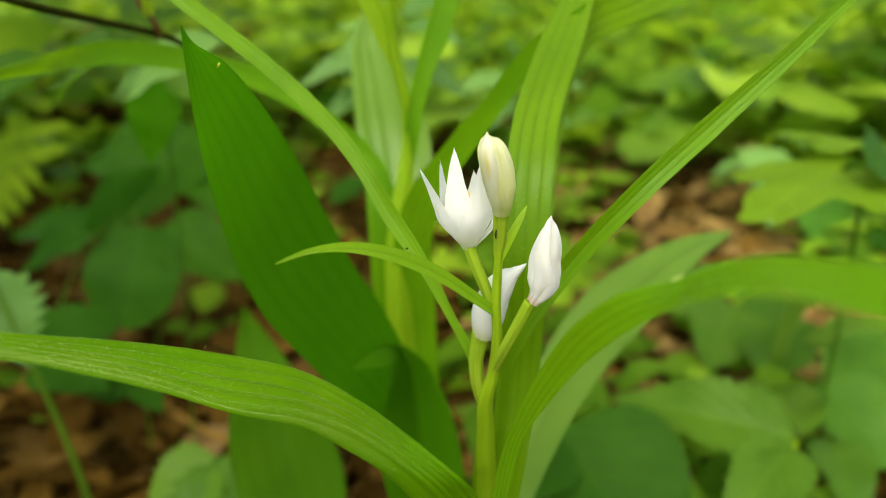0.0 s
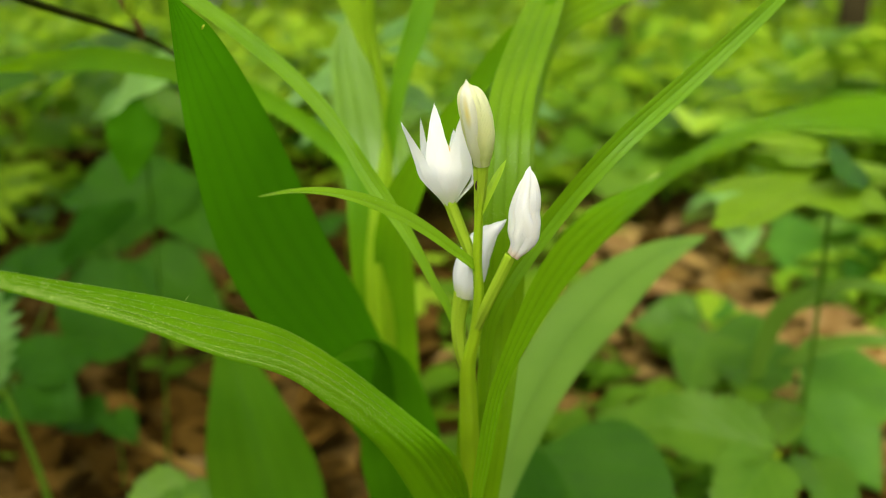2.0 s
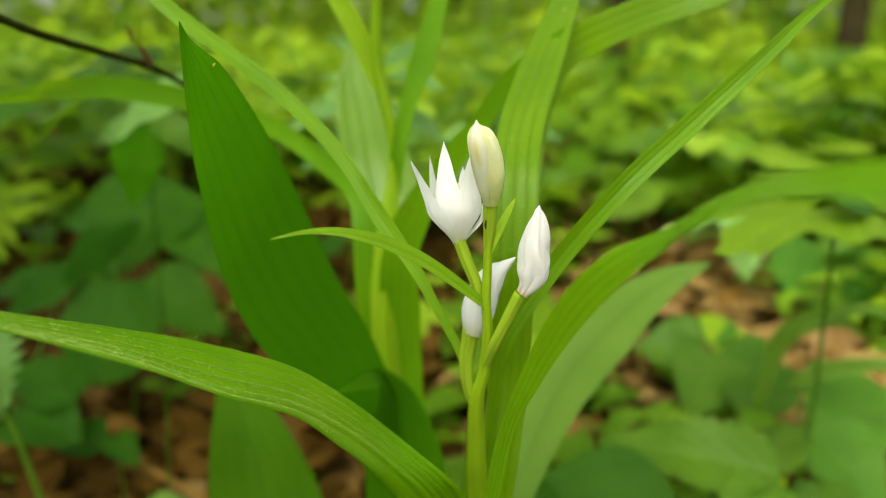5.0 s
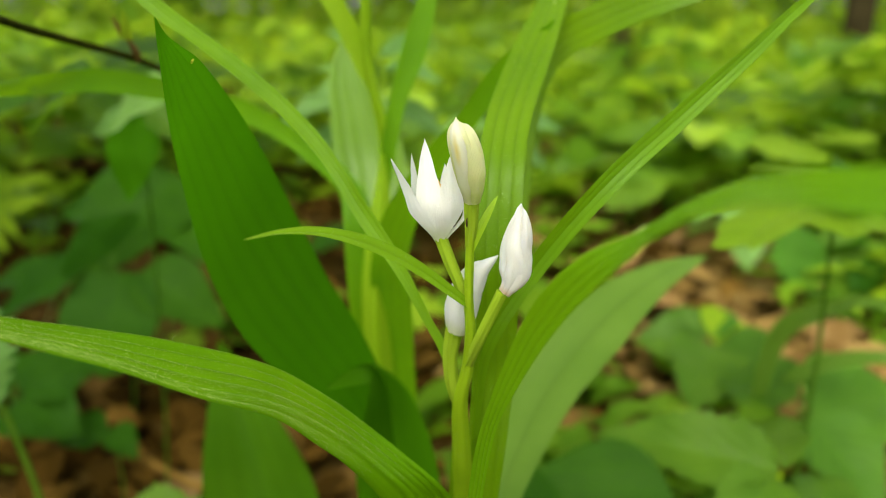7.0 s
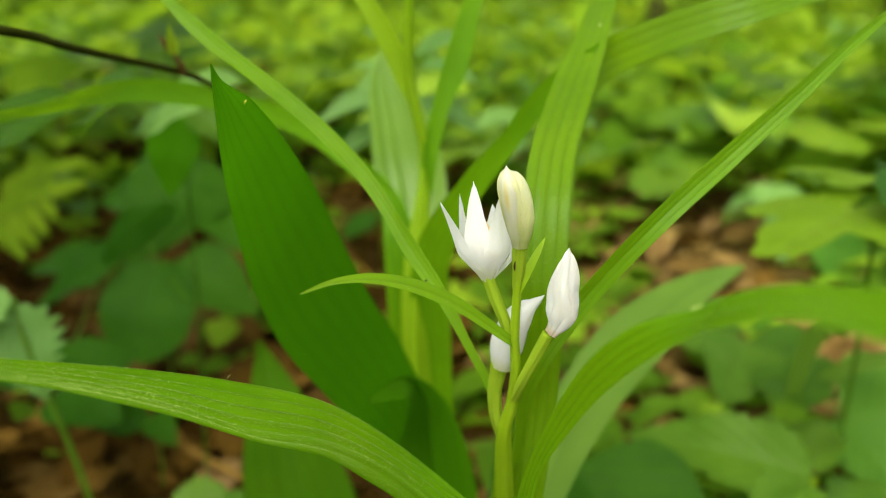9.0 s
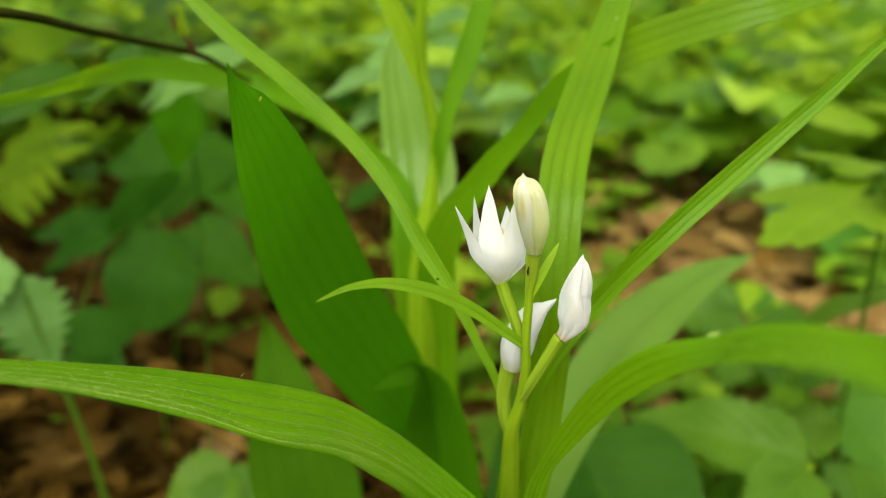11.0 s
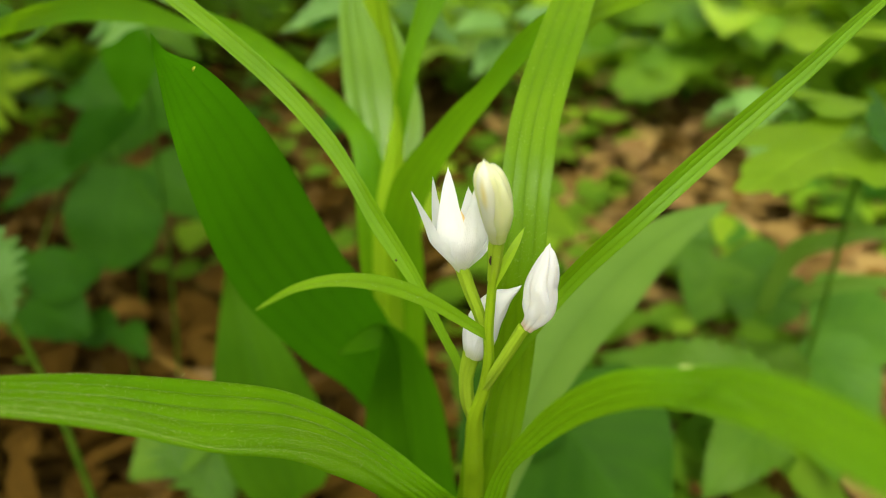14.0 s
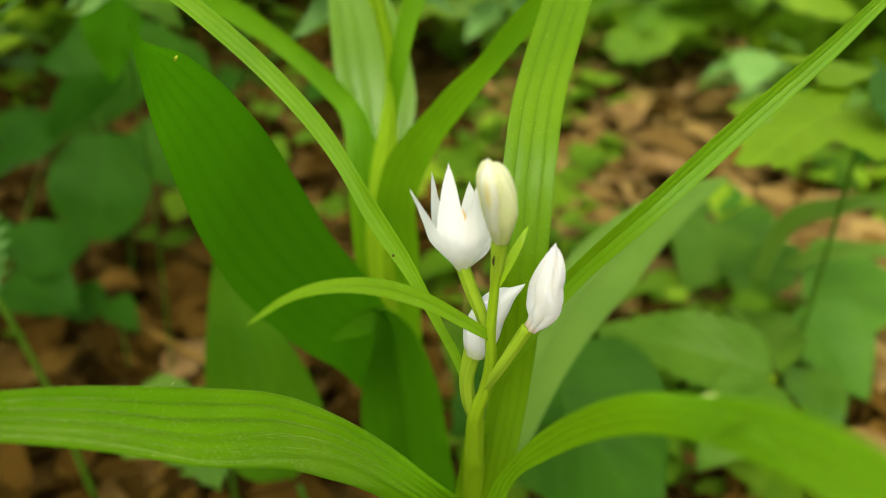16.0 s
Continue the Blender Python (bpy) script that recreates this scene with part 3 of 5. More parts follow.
orchid_part("leaf_hairs", fuzz(arch_shape, 80, 49, 600, 0.08, 0.025, 22, 0.0, 0.15, 0.65), M_HAIR, "fine short pale hairs", leaf_arch)
orchid_part("leaf", blade([(11, 137, 120), (16, 150, 140), (34, 185, 157), (55, 208, 170), (76, 226, 177), (98.3, 244.5, 177.8)], 25.0,
            [(-0.35, -0.75, 0.5), (-0.35, -0.75, 0.55), (-0.3, -0.75, 0.6)], 0.12, 2, 0.02, "broad", 60, 33, 0.03, 7), M_BLADE_SOFT, "broad pointed green leaf reaching away")
orchid_part("leaf", blade([(14, 139, 150), (21, 162, 205), (24, 176, 232), (31, 188, 248), (44, 180, 257), (62, 172, 264.0), (84, 180, 268), (104, 186, 266)], 9.5,
            [(-0.3, -0.8, 0.4), (-0.2, -0.9, 0.3), (-0.3, -0.8, 0.5), (0, -0.8, 0.6)], 0.15, 4, 0.025, "mid", 60, 37, 0.02, 8), M_BLADE_SHINE, "pleated green leaf bending outwards")
bract_shape = blade([(8.6, 112.3, 213.2), (6.9, 111.2, 215.2), (-0.4, 109.0, 221.5), (-6.9, 106.5, 225.7), (-13.0, 102.6, 228.6), (-17.9, 97.8, 230.1), (-21.7, 90.7, 231.2)], 2.5,
            [(-0.3, -0.6, 0.7), (-0.2, -0.7, 0.7)], 0.25, 2, 0.03, "strap", 50, 17, 0.02, 6)
bract_part = orchid_part("bract", bract_shape, M_BRACT, "narrow curved green bract")
orchid_part("bract_hairs", fuzz(bract_shape, 50, 17, 300, 0.08, 0.025, 24, 0.0, 0.0, 1.0), M_HAIR, "fine short pale hairs", bract_part)
orchid_part("bractlet", blade([(8.8, 111.6, 222), (10.0, 111.8, 225.4), (11.8, 113.0, 228.8), (13.3, 115.0, 231.0)], 1.45, [(-0.5, -0.9, 0.2), (-0.5, -0.9, 0.3)], 0.3, 2, 0.03, "mid", 24, 9), M_LIME, "tiny pointed green bract")

# the open flower
open_flower = thing("flower", (0, 0, 0), "open white flower with pointed tepals and a yellow lip")
open_flower.parent = orchid
F1, AX1, FR1 = (4.2, 115.2, 223.3), (-0.09, 0.17, 1.0), (0, -1, 0.25)
for ang, length, width, swell, tip, cup, tw in (
        (-112, 16.9, 5.5, 3.3, -1.8, 0.1, -0.3), (-57, 14.6, 6.5, 3.3, 0.0, 0.1, 1.2), (212, 14.3, 4.9, 3.0, 4.3, -0.2, 0.2),
        (150, 14.8, 4.6, 3.0, 0.4, 0.1, 0.0), (-4, 9.8, 5.4, 3.3, 1.6, 0.0, 0.0), (60, 12.5, 5.4, 3.0, 0.4, 0.1, 0.0)):
    orchid_part("petal", tepal(F1, AX1, FR1, ang, length, width, swell, tip, cup, twist=tw, rows=26, cols=17), M_PETAL, "", open_flower)
orchid_part("lip", tepal((4.3, 115.4, 225), AX1, FR1, -84, 8.6, 1.6, 1.6, -0.3, 0.3, 0.5, 14, 9, point=0.3), M_LIP, "yellow lip deep in the flower", open_flower)
hairy_ovary([(8.2, 113.4, 213.3), (7.0, 113.6, 217), (5.5, 114.3, 220.6), (4.2, 115.2, 224.0)], [0.75, 0.88, 0.95, 1.0], 2.6, "ribbed green ovary", open_flower)

# the creamy bud at the top
top_bud = thing("flower_bud", (0, 0, 0), "closed creamy white bud at the stem's top")
top_bud.parent = orchid
line2 = [(9.0, 111.1, 231.0), (8.9, 110.8, 233.2), (8.4, 110.2, 236.4), (7.6, 109.2, 240.2), (6.3, 108.2, 244.4)]
for st, sp, lf, rc, mat in ((62, 110, 0.05, 0.95, M_BUD), (128, 105, 0.03, 0.975, M_BUD_FLAP), (235, 150, 0.04, 0.97, M_BUD), (330, 150, -0.03, 0.94, M_BUD), (90, 120, -0.14, 0.97, M_BUD), (190, 110, -0.12, 0.97, M_BUD)):
    orchid_part("tepal", wrap_tepal(line2, 2.45, st, sp, 2.4, lift=lf, belly=0.55, base=0.53, reach=rc, ridge=0.04, blunt=0.72, lump=0.13), mat, "", top_bud)
hairy_ovary([(8.7, 111.9, 223.5), (8.9, 111.6, 226.8), (8.9, 111.3, 229.6), (9.0, 111.1, 231.8)], [0.68, 0.92, 1.1, 1.15], 1.5, "short green ovary", top_bud)
orchid_part("speck", tube([(8.2, 110.7, 227.0), (8.1, 110.6, 227.7), (8.2, 110.6, 228.5)], [0.08, 0.17, 0.08], 8, 10), M_SPECK, "dark brown speck", top_bud)

# the bud on its own stalk
side_bud = thing("flower_bud", (0, 0, 0), "closed white bud on a slanting green stalk")
side_bud.parent = orchid
line3 = [(14.3, 110.9, 216.0), (15.6, 110.9, 218.0), (16.2, 110.9, 220.6), (16.1, 110.8, 223.8), (16.3, 110.6, 227.2), (16.5, 110.3, 230.9)]
for st, sp, lf, rc in ((118, 110, 0.06, 1.0), (200, 150, 0.0, 0.94), (20, 150, 0.03, 0.97), (60, 110, -0.06, 0.97), (20, 110, -0.1, 0.93), (260, 110, -0.12, 0.93)):
    orchid_part("tepal", wrap_tepal(line3, 2.42, st, sp, 1.9, lift=lf, belly=0.44, base=0.42, reach=rc, ridge=0.06, blunt=0.42, lump=0.34, waist=0.95), M_WHITE_BUD, "", side_bud)
hairy_ovary([(8.9, 114.2, 202.0), (10.2, 112.4, 206.5), (12.0, 111.5, 211.2), (13.9, 110.9, 216.0)], [0.8, 0.9, 0.95, 0.9], 3.0, "ribbed green ovary", side_bud)

# the half-open flower behind the stem
rear_flower = thing("flower", (0, 0, 0), "half-open white flower behind the stem")
rear_flower.parent = orchid
line4 = [(6.9, 116.4, 207.0), (7.4, 116.3, 209.6), (8.0, 116.2, 212.6), (8.9, 115.9, 215.6), (10.7, 115.6, 218.6), (13.6, 115.2, 220.9)]
for st, sp, lf, rc in ((75, 170, 0.05, 0.99), (190, 150, 0.0, 0.9), (320, 150, 0.02, 1.0), (20, 120, -0.05, 0.98), (140, 120, -0.10, 0.93), (260, 110, -0.12, 0.86)):
    orchid_part("tepal", wrap_tepal(line4, 2.75, st, sp, 2.2, lift=lf, belly=0.4, base=0.62, waist=0.6, blunt=0.2, reach=rc, ridge=0.08), M_PETAL, "", rear_flower)
hairy_ovary([(7.4, 116.9, 192.6), (6.2, 116.7, 197), (5.8, 116.6, 202), (6.6, 116.4, 207.8)], [1.0, 1.1, 1.2, 1.5], 2.0, "ribbed green ovary", rear_flower)

# small marks on the leaves
for place, long, radius, mat, what in (((-6.4, 125.4, 219.4), 0.3, 0.24, M_SPECK, "tiny dark speck"), ((23.8, 72.3, 237.3), 0.7, 0.18, M_PALE, "pale blemish"), ((24.2, 71.6, 237.9), 0.5, 0.14, M_PALE, "pale blemish"),
                                       ((31.0, 175.6, 260.6), 0.4, 0.22, M_PALE, "pale spot")):
    p = np.asarray(place)
    d = np.array([0.45, -0.5, 0.7]) * long
    orchid_part("speck", tube([p - d, p + (0.05, 0, 0.03), p + d], [radius * 0.3, radius, radius * 0.3], 8, 8), mat, what)
orchid_part("fibre", tube([(-36.2, 102.0, 212.4), (-36.1, 102.0, 212.7), (-35.9, 102.0, 212.9), (-35.6, 102.0, 213.1)], [0.02, 0.03, 0.03, 0.015], 5, 8), M_PALE, "tiny white fibre")


# ---------------------------------------------------------------- broad leaves and herbs
def leaf_shape(kind, rows=12, cols=7):
    """A leaf of length 1 along +y and width 1, its base at the origin: places, faces and uv."""
    if kind in ("palm", "lobed"):
        lobes = 5 if kind == "palm" else 3
        n = 60
        ring, faces = [], []
        for k in range(n):
            a = -math.pi * 0.86 + 2 * math.pi * 0.86 * k / (n - 1)
            lobe = abs(math.cos(a * lobes / 1.72 * 0.5 * (1.72 if lobes == 5 else 1.5)))
            r = (0.36 + 0.34 * lobe ** 0.75) * (1 - 0.32 * (abs(a) / 2.7) ** 1.6) * (1 + 0.05 * ((k % 4) - 1.5) / 1.5)
            ring.append((r * math.sin(a), 0.3 + r * math.cos(a)))
        verts = [(0.0, 0.3, 0.0)]
        for f in (0.5, 1.0):
            for x, y in ring:
                px, py = x * f, 0.3 + (y - 0.3) * f
                verts.append((px, py, 0.10 * abs(px) - 0.18 * (py - 0.3) ** 2 - 0.25 * px * px))
        for k in range(n - 1):
            faces.append((0, 1 + k + 1, 1 + k))
            faces.append((1 + k, 1 + k + 1, 1 + n + k + 1, 1 + n + k))
        return verts, faces, [(0.5 + v[0], v[1]) for v in verts]
    verts, uvs = [], []
    for i in range(rows):
        s = i / (rows - 1)
        if kind == "round":
            w = math.sqrt(max(0, 1 - (2 * s - 1) ** 2)) ** 0.85 * (1.05 - 0.15 * s) * (1.0 if s < 0.8 else 1 - 1.2 * (s - 0.8))
        elif kind == "lance":
            w = max(0.0, math.sin(math.pi * s ** 0.75)) ** 1.1
        else:
            w = max(0.0, math.sin(math.pi * s ** 0.62)) ** 0.9
        if kind == "toothed":
            w *= 1.06 - 0.2 * ((s * 11) % 1.0)
        if kind == "serrate":
            w *= 1.15 - 0.5 * ((s * 8 + 0.3) % 1.0)
        w = max(w, 0.015)
        for j in range(cols):
            v = 2 * j / (cols - 1) - 1
            y = s + (0.02 * abs(v) if kind != "round" else -0.10 * abs(v) * (1 - s) ** 3)
            z = 0.10 * abs(v) * w - 0.22 * s * s + 0.02 * math.sin(s * 14) * abs(v)
            verts.append((0.5 * w * v, y, z))
            uvs.append((0.5 + 0.5 * v, s))
    return verts, grid_faces(rows, cols), uvs


def stand_leaf(shape, base, tip, normal, width):
    """Lay a leaf shape from base to tip (mm), facing normal."""
    verts, faces, uvs = shape
    b, t = np.asarray(base, float), np.asarray(tip, float)
    y = t - b
    length = np.linalg.norm(y)
    y = y / length
    x = unit(np.cross(y, np.asarray(normal, float)))
    z = np.cross(x, y)
    v = np.asarray(verts)
    out = b + v[:, :1] * width * x + v[:, 1:2] * length * y + v[:, 2:3] * length * z
    return out * 0.001, faces, uvs


def herb(name, label, category, base, leaves, material, stem_radius=1.1, stem_top=None, group="", stem_material=None):
    """A herb of single leaves (mm): kind, leaf base, tip, facing, width[, material]. A stalk runs to each leaf."""
    at = (base[0] / 1000, base[1] / 1000, 0.0)
    plant = thing(name, at, label, category, group)
    top = np.asarray(stem_top if stem_top else np.mean([l[1] for l in leaves], axis=0), float)
    b = np.array([base[0], base[1], -8.0])
    sm = stem_material or M_HERB
    mid = b * 0.5 + top * 0.5 + np.array([stem_radius * 3, 0, 0])
    mm(link_mesh("stem", *[tube([b, mid, top], [stem_radius * 1.2, stem_radius, stem_radius * 0.8], 8, 16)[k] for k in (0, 1)], sm, plant, "green stem"), at)
    for l in leaves:
        kind, lb, tip, nrm, width = l[:5]
        v, f, u = stand_leaf(leaf_shape(kind, 49 if kind in ("toothed", "serrate") else 17, 9), lb, tip, nrm, width)
        leaf = mm(link_mesh("leaf", v, f, l[5] if len(l) > 5 else material, plant, "", u), at)
        lb = np.asarray(lb, float)
        if np.linalg.norm(lb - top) > 3:
            bend = (lb + top) / 2 - np.array([0, 0, 3.0])
            mm(link_mesh("leaf_stalk", *[tube([top, bend, lb], [stem_radius * 0.6] * 3, 6, 8)[k] for k in (0, 1)], sm, plant), at)
    return plant


# the second orchid, out of focus behind
BASE_B = (-0.004, 0.218, 0.0)
second = thing("orchid_plant", BASE_B, "taller green orchid plant with pleated leaves standing behind", "orchid")


def second_part(name, shape, material, label=""):
    orchid_part(name, shape, material, label, second, BASE_B)


second_part("stem", tube([(-4, 218, -6), (-8, 214, 90), (-12, 210, 160), (-13.6, 210, 188), (-11.6, 210, 203), (-9.6, 208.6, 217), (-9.8, 208, 227), (-11.8, 207, 237), (-13.6, 206, 249), (-13, 203, 268), (-12, 200, 290)], [2.8, 2.7, 2.6, 2.3, 2.0, 1.9, 1.7, 1.6, 1.5, 1.4, 1.2], 12, 60, 0.05, 5), M_LIME, "pale yellow-green stem")
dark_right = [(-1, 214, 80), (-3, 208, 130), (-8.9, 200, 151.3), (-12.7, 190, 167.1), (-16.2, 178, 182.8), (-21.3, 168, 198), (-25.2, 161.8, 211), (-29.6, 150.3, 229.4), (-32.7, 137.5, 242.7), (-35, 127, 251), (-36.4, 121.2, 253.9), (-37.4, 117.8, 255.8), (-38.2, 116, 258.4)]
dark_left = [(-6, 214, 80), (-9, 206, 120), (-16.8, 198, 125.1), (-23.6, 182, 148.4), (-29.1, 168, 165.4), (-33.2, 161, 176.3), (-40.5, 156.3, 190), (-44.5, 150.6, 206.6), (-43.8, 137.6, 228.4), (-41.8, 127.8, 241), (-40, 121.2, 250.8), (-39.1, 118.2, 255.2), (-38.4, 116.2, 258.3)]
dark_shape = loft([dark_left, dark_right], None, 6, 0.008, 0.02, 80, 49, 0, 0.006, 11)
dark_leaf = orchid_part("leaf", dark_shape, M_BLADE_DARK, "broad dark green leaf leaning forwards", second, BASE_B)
orchid_part("leaf_flecks", fuzz(dark_shape, 80, 49, 26, 0.3, 0.22, 31, 0.0, 0.45, 0.95), M_RUST, "tiny yellowish flecks", dark_leaf, BASE_B)
second_part("speck", tube([(-36.0, 124.6, 251.0), (-35.8, 124.4, 251.4), (-35.6, 124.6, 251.7)], [0.12, 0.24, 0.1], 8, 8), M_RUST, "small yellow spot")
left_high = [(-8, 206, 140), (-9.6, 204, 165), (-10.4, 204, 182), (-11.9, 205, 197), (-14.7, 208, 207.2), (-18.4, 214, 212.2), (-26.8, 222, 218.4), (-40.8, 234, 225.4), (-55.8, 247, 231.0), (-71, 255.6, 234.1), (-84.2, 245.6, 239.2), (-96.8, 234.7, 242.2), (-103, 224.9, 242), (-104.9, 210.8, 242), (-104.2, 193.6, 242), (-103.5, 178.7, 242.3), (-104.2, 168.1, 242.8), (-107.4, 155.2, 243)]
left_low = [(-18, 206, 140), (-19.6, 204, 161), (-20.6, 204, 176), (-21.2, 205, 187), (-21.8, 208, 199), (-23.2, 214, 207.6), (-29.0, 222, 212), (-44.0, 234, 220.6), (-59.0, 246, 225), (-70.9, 252.7, 227), (-84.1, 242.8, 232.2), (-96.7, 232, 235.4), (-102.9, 222.4, 235.9), (-104.8, 208.9, 237.1), (-104.1, 192.2, 238.5), (-103.4, 177.6, 239.7), (-104.1, 167.1, 240.2), (-107.4, 154.6, 241.5)]
second_part("leaf", loft([left_low, left_high], None, 4, 0.02, 0.1, 70, 33, 0, 0.01, 12), M_BLADE, "arching pleated green leaf")
right_high = [(-11, 205, 140), (-13, 203, 168), (-14.0, 200, 188), (-11.3, 196, 202.4), (-6.7, 190, 212.7), (-1.2, 185, 221.1), (3.8, 182, 228.3), (9.9, 180, 235.2), (14.5, 178, 242.5), (20.5, 176.5, 249.5), (31, 175, 257)]
right_low = [(-1, 205, 138), (-2.0, 203, 160), (-2.4, 199, 178), (-3.2, 195, 190), (-2.4, 190, 199.6), (1.6, 185, 211.9), (7.9, 182, 223.0), (12.8, 180, 230.8), (17.8, 178, 238.3), (23.0, 176.5, 245), (31, 175, 256)]
second_part("leaf", loft([right_low, right_high], None, 4, 0.015, 0.05, 70, 33, 0, 0.01, 13), M_BLADE, "arching pleated green leaf")
pale_left = [(-15, 212, 168), (-18.3, 216, 188), (-21.6, 224, 197.5), (-24.6, 232, 206.8), (-27.4, 238, 215.3), (-28.3, 242, 227), (-28.6, 246, 238), (-26.0, 250, 247), (-22.5, 253, 253)]
pale_right = [(-9, 212, 168), (-9.2, 216, 187), (-5.6, 224, 196), (-3.4, 232, 205.5), (-5.0, 238, 215.8), (-9.0, 242, 227.6), (-14.5, 246, 238.4), (-19, 250, 247), (-22.3, 253, 253)]
second_part("leaf", loft([pale_left, pale_right], None, 5, 0.02, 0.12, 60, 41, 0, 0.02, 14), M_SHEEN, "broad glossy pale leaf clasping the stem")
second_part("sheath", loft([[(-15.5, 206, 130), (-16.5, 204, 160), (-16.8, 203.5, 180), (-15.2, 204, 197), (-12.5, 205.5, 211), (-10.5, 206, 221)], [(-11.5, 200, 130), (-12.5, 199.5, 160), (-12.8, 200, 180), (-11.5, 202, 197), (-10.5, 204, 211), (-10, 205.6, 221)], [(-7.5, 206, 130), (-8.4, 204, 160), (-9, 203.5, 180), (-8.2, 204.5, 197), (-8.2, 205.5, 211), (-9.6, 206, 221)]],
            None, 4, 0.015, 0.0, 40, 25, 3, 0.0, 18), M_LIME, "yellow-green sheath round the stem")
second_part("leaf", loft([[(-12, 207, 205), (-10.6, 206, 217), (-9.8, 206, 226.5), (-7.4, 208, 237.5), (-4.6, 210, 248), (0, 213, 262), (8, 217, 282)], [(-8.8, 206.5, 205), (-7.2, 206, 216), (-6.0, 206, 223), (-2.8, 208, 236), (2.2, 210, 247.4), (5.5, 213, 262), (8.4, 217, 282)]],
            None, 4, 0.02, 0.08, 40, 25, 0, 0.01, 15), M_BLADE, "upright narrow green leaf")
second_part("leaf", loft([[(-12.4, 206.6, 236), (-16.5, 205, 244), (-20, 204, 252), (-25, 203, 262), (-32, 203, 274)], [(-10.8, 206.4, 239), (-12.5, 205, 247), (-15.4, 204, 255), (-22, 203, 266), (-31.6, 203, 274.4)]],
            None, 3, 0.02, 0.08, 36, 19, 0, 0.01, 16), M_LIME, "small young green leaf")
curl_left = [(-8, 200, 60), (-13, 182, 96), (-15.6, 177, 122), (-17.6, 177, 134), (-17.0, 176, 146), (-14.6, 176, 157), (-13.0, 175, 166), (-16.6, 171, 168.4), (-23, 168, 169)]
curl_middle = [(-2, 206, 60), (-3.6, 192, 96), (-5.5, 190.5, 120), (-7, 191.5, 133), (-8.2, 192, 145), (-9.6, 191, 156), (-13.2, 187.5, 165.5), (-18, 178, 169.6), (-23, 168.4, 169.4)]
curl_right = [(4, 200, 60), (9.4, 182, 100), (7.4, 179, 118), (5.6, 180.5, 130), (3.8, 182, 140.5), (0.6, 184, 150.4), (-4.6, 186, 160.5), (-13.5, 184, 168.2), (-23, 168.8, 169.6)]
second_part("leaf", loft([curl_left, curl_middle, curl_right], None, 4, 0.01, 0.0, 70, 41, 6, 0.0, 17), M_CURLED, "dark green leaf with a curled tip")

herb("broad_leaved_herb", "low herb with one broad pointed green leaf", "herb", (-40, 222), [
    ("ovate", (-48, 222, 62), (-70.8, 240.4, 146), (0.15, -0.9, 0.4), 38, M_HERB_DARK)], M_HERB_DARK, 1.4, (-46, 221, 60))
herb("round_leaved_herb", "woodland herb with smooth round green leaves", "herb", (-200, 470), [
    ("round", (-196, 468, 92), (-199, 424, 48), (0.1, -0.75, 0.65), 62, M_DEEP), ("ovate", (-185, 475, 95), (-130, 455, 70), (0, -0.6, 0.8), 46, M_DEEP),
    ("ovate", (-205, 480, 105), (-215, 470, 128), (0, -0.7, 0.7), 60, M_DEEP), ("ovate", (-215, 470, 100), (-275, 450, 80), (0, -0.5, 0.85), 34, M_DEEP)], M_DEEP, 1.2, (-198, 474, 92))
herb("nettle", "toothed blue-green nettle-like herb on a thin stalk", "herb", (-150, 268), [
    ("serrate", (-176, 275, 150), (-164, 261, 114), (0.3, -0.9, 0.3), 32, M_GLAUCOUS), ("serrate", (-176, 276, 152), (-205, 262, 140), (0, -0.5, 0.8), 30, M_GLAUCOUS)], M_GLAUCOUS, 1.3, (-172, 270, 140))
herb("toothed_herb", "low herb with toothed fresh green leaves", "herb", (-85, 262), [
    ("serrate", (-98, 262, 70), (-80, 228, 54), (0, -0.5, 0.85), 40, M_HERB), ("toothed", (-92, 262, 70), (-120, 240, 58), (0, -0.5, 0.85), 34, M_HERB)], M_HERB, 1.2, (-92, 264, 68))
def frond(name, label, category, base, top, tip, normal, size, pairs, material):
    """A divided leaf: leaflets in pairs along a thin stalk (mm)."""
    top, tip = np.asarray(top, float), np.asarray(tip, float)
    ax = unit(tip - top)
    across = unit(np.cross(ax, np.asarray(normal, float)))
    leaves = []
    for k in range(pairs):
        q = top + (tip - top) * (0.08 + 0.8 * k / pairs)
        ln = size * (1 - 0.5 * k / pairs)
        for sgn in (-1, 1):
            leaves.append(("toothed", tuple(q), tuple(q + (across * sgn + ax * 0.55) * ln - np.array([0, 0, 0.12 * ln])), normal, ln * 0.46))
    leaves.append(("toothed", tuple(tip - ax * size * 0.4), tuple(tip + ax * size * 0.5), normal, size * 0.45))
    return herb(name, label, category, base, leaves, material, 0.9, tuple((top + tip) / 2))


frond("fern_like_herb", "herb with a divided bright yellow-green leaf", "herb", (-410, 735), (-438, 702, 70), (-359, 693, 108), (0.1, -0.6, 0.8), 40, 4, M_YELLOW)
frond("fern_like_herb", "herb with a divided bright yellow-green leaf", "herb", (-440, 720), (-408, 632, 66), (-340, 640, 100), (0.1, -0.6, 0.8), 40, 4, M_YELLOW)
frond("fern_like_herb", "herb with a divided green leaf among the seedlings", "herb", (-170, 690), (-340, 768, 171), (-263, 778, 203), (0.1, -0.6, 0.8), 50, 4, M_HERB)
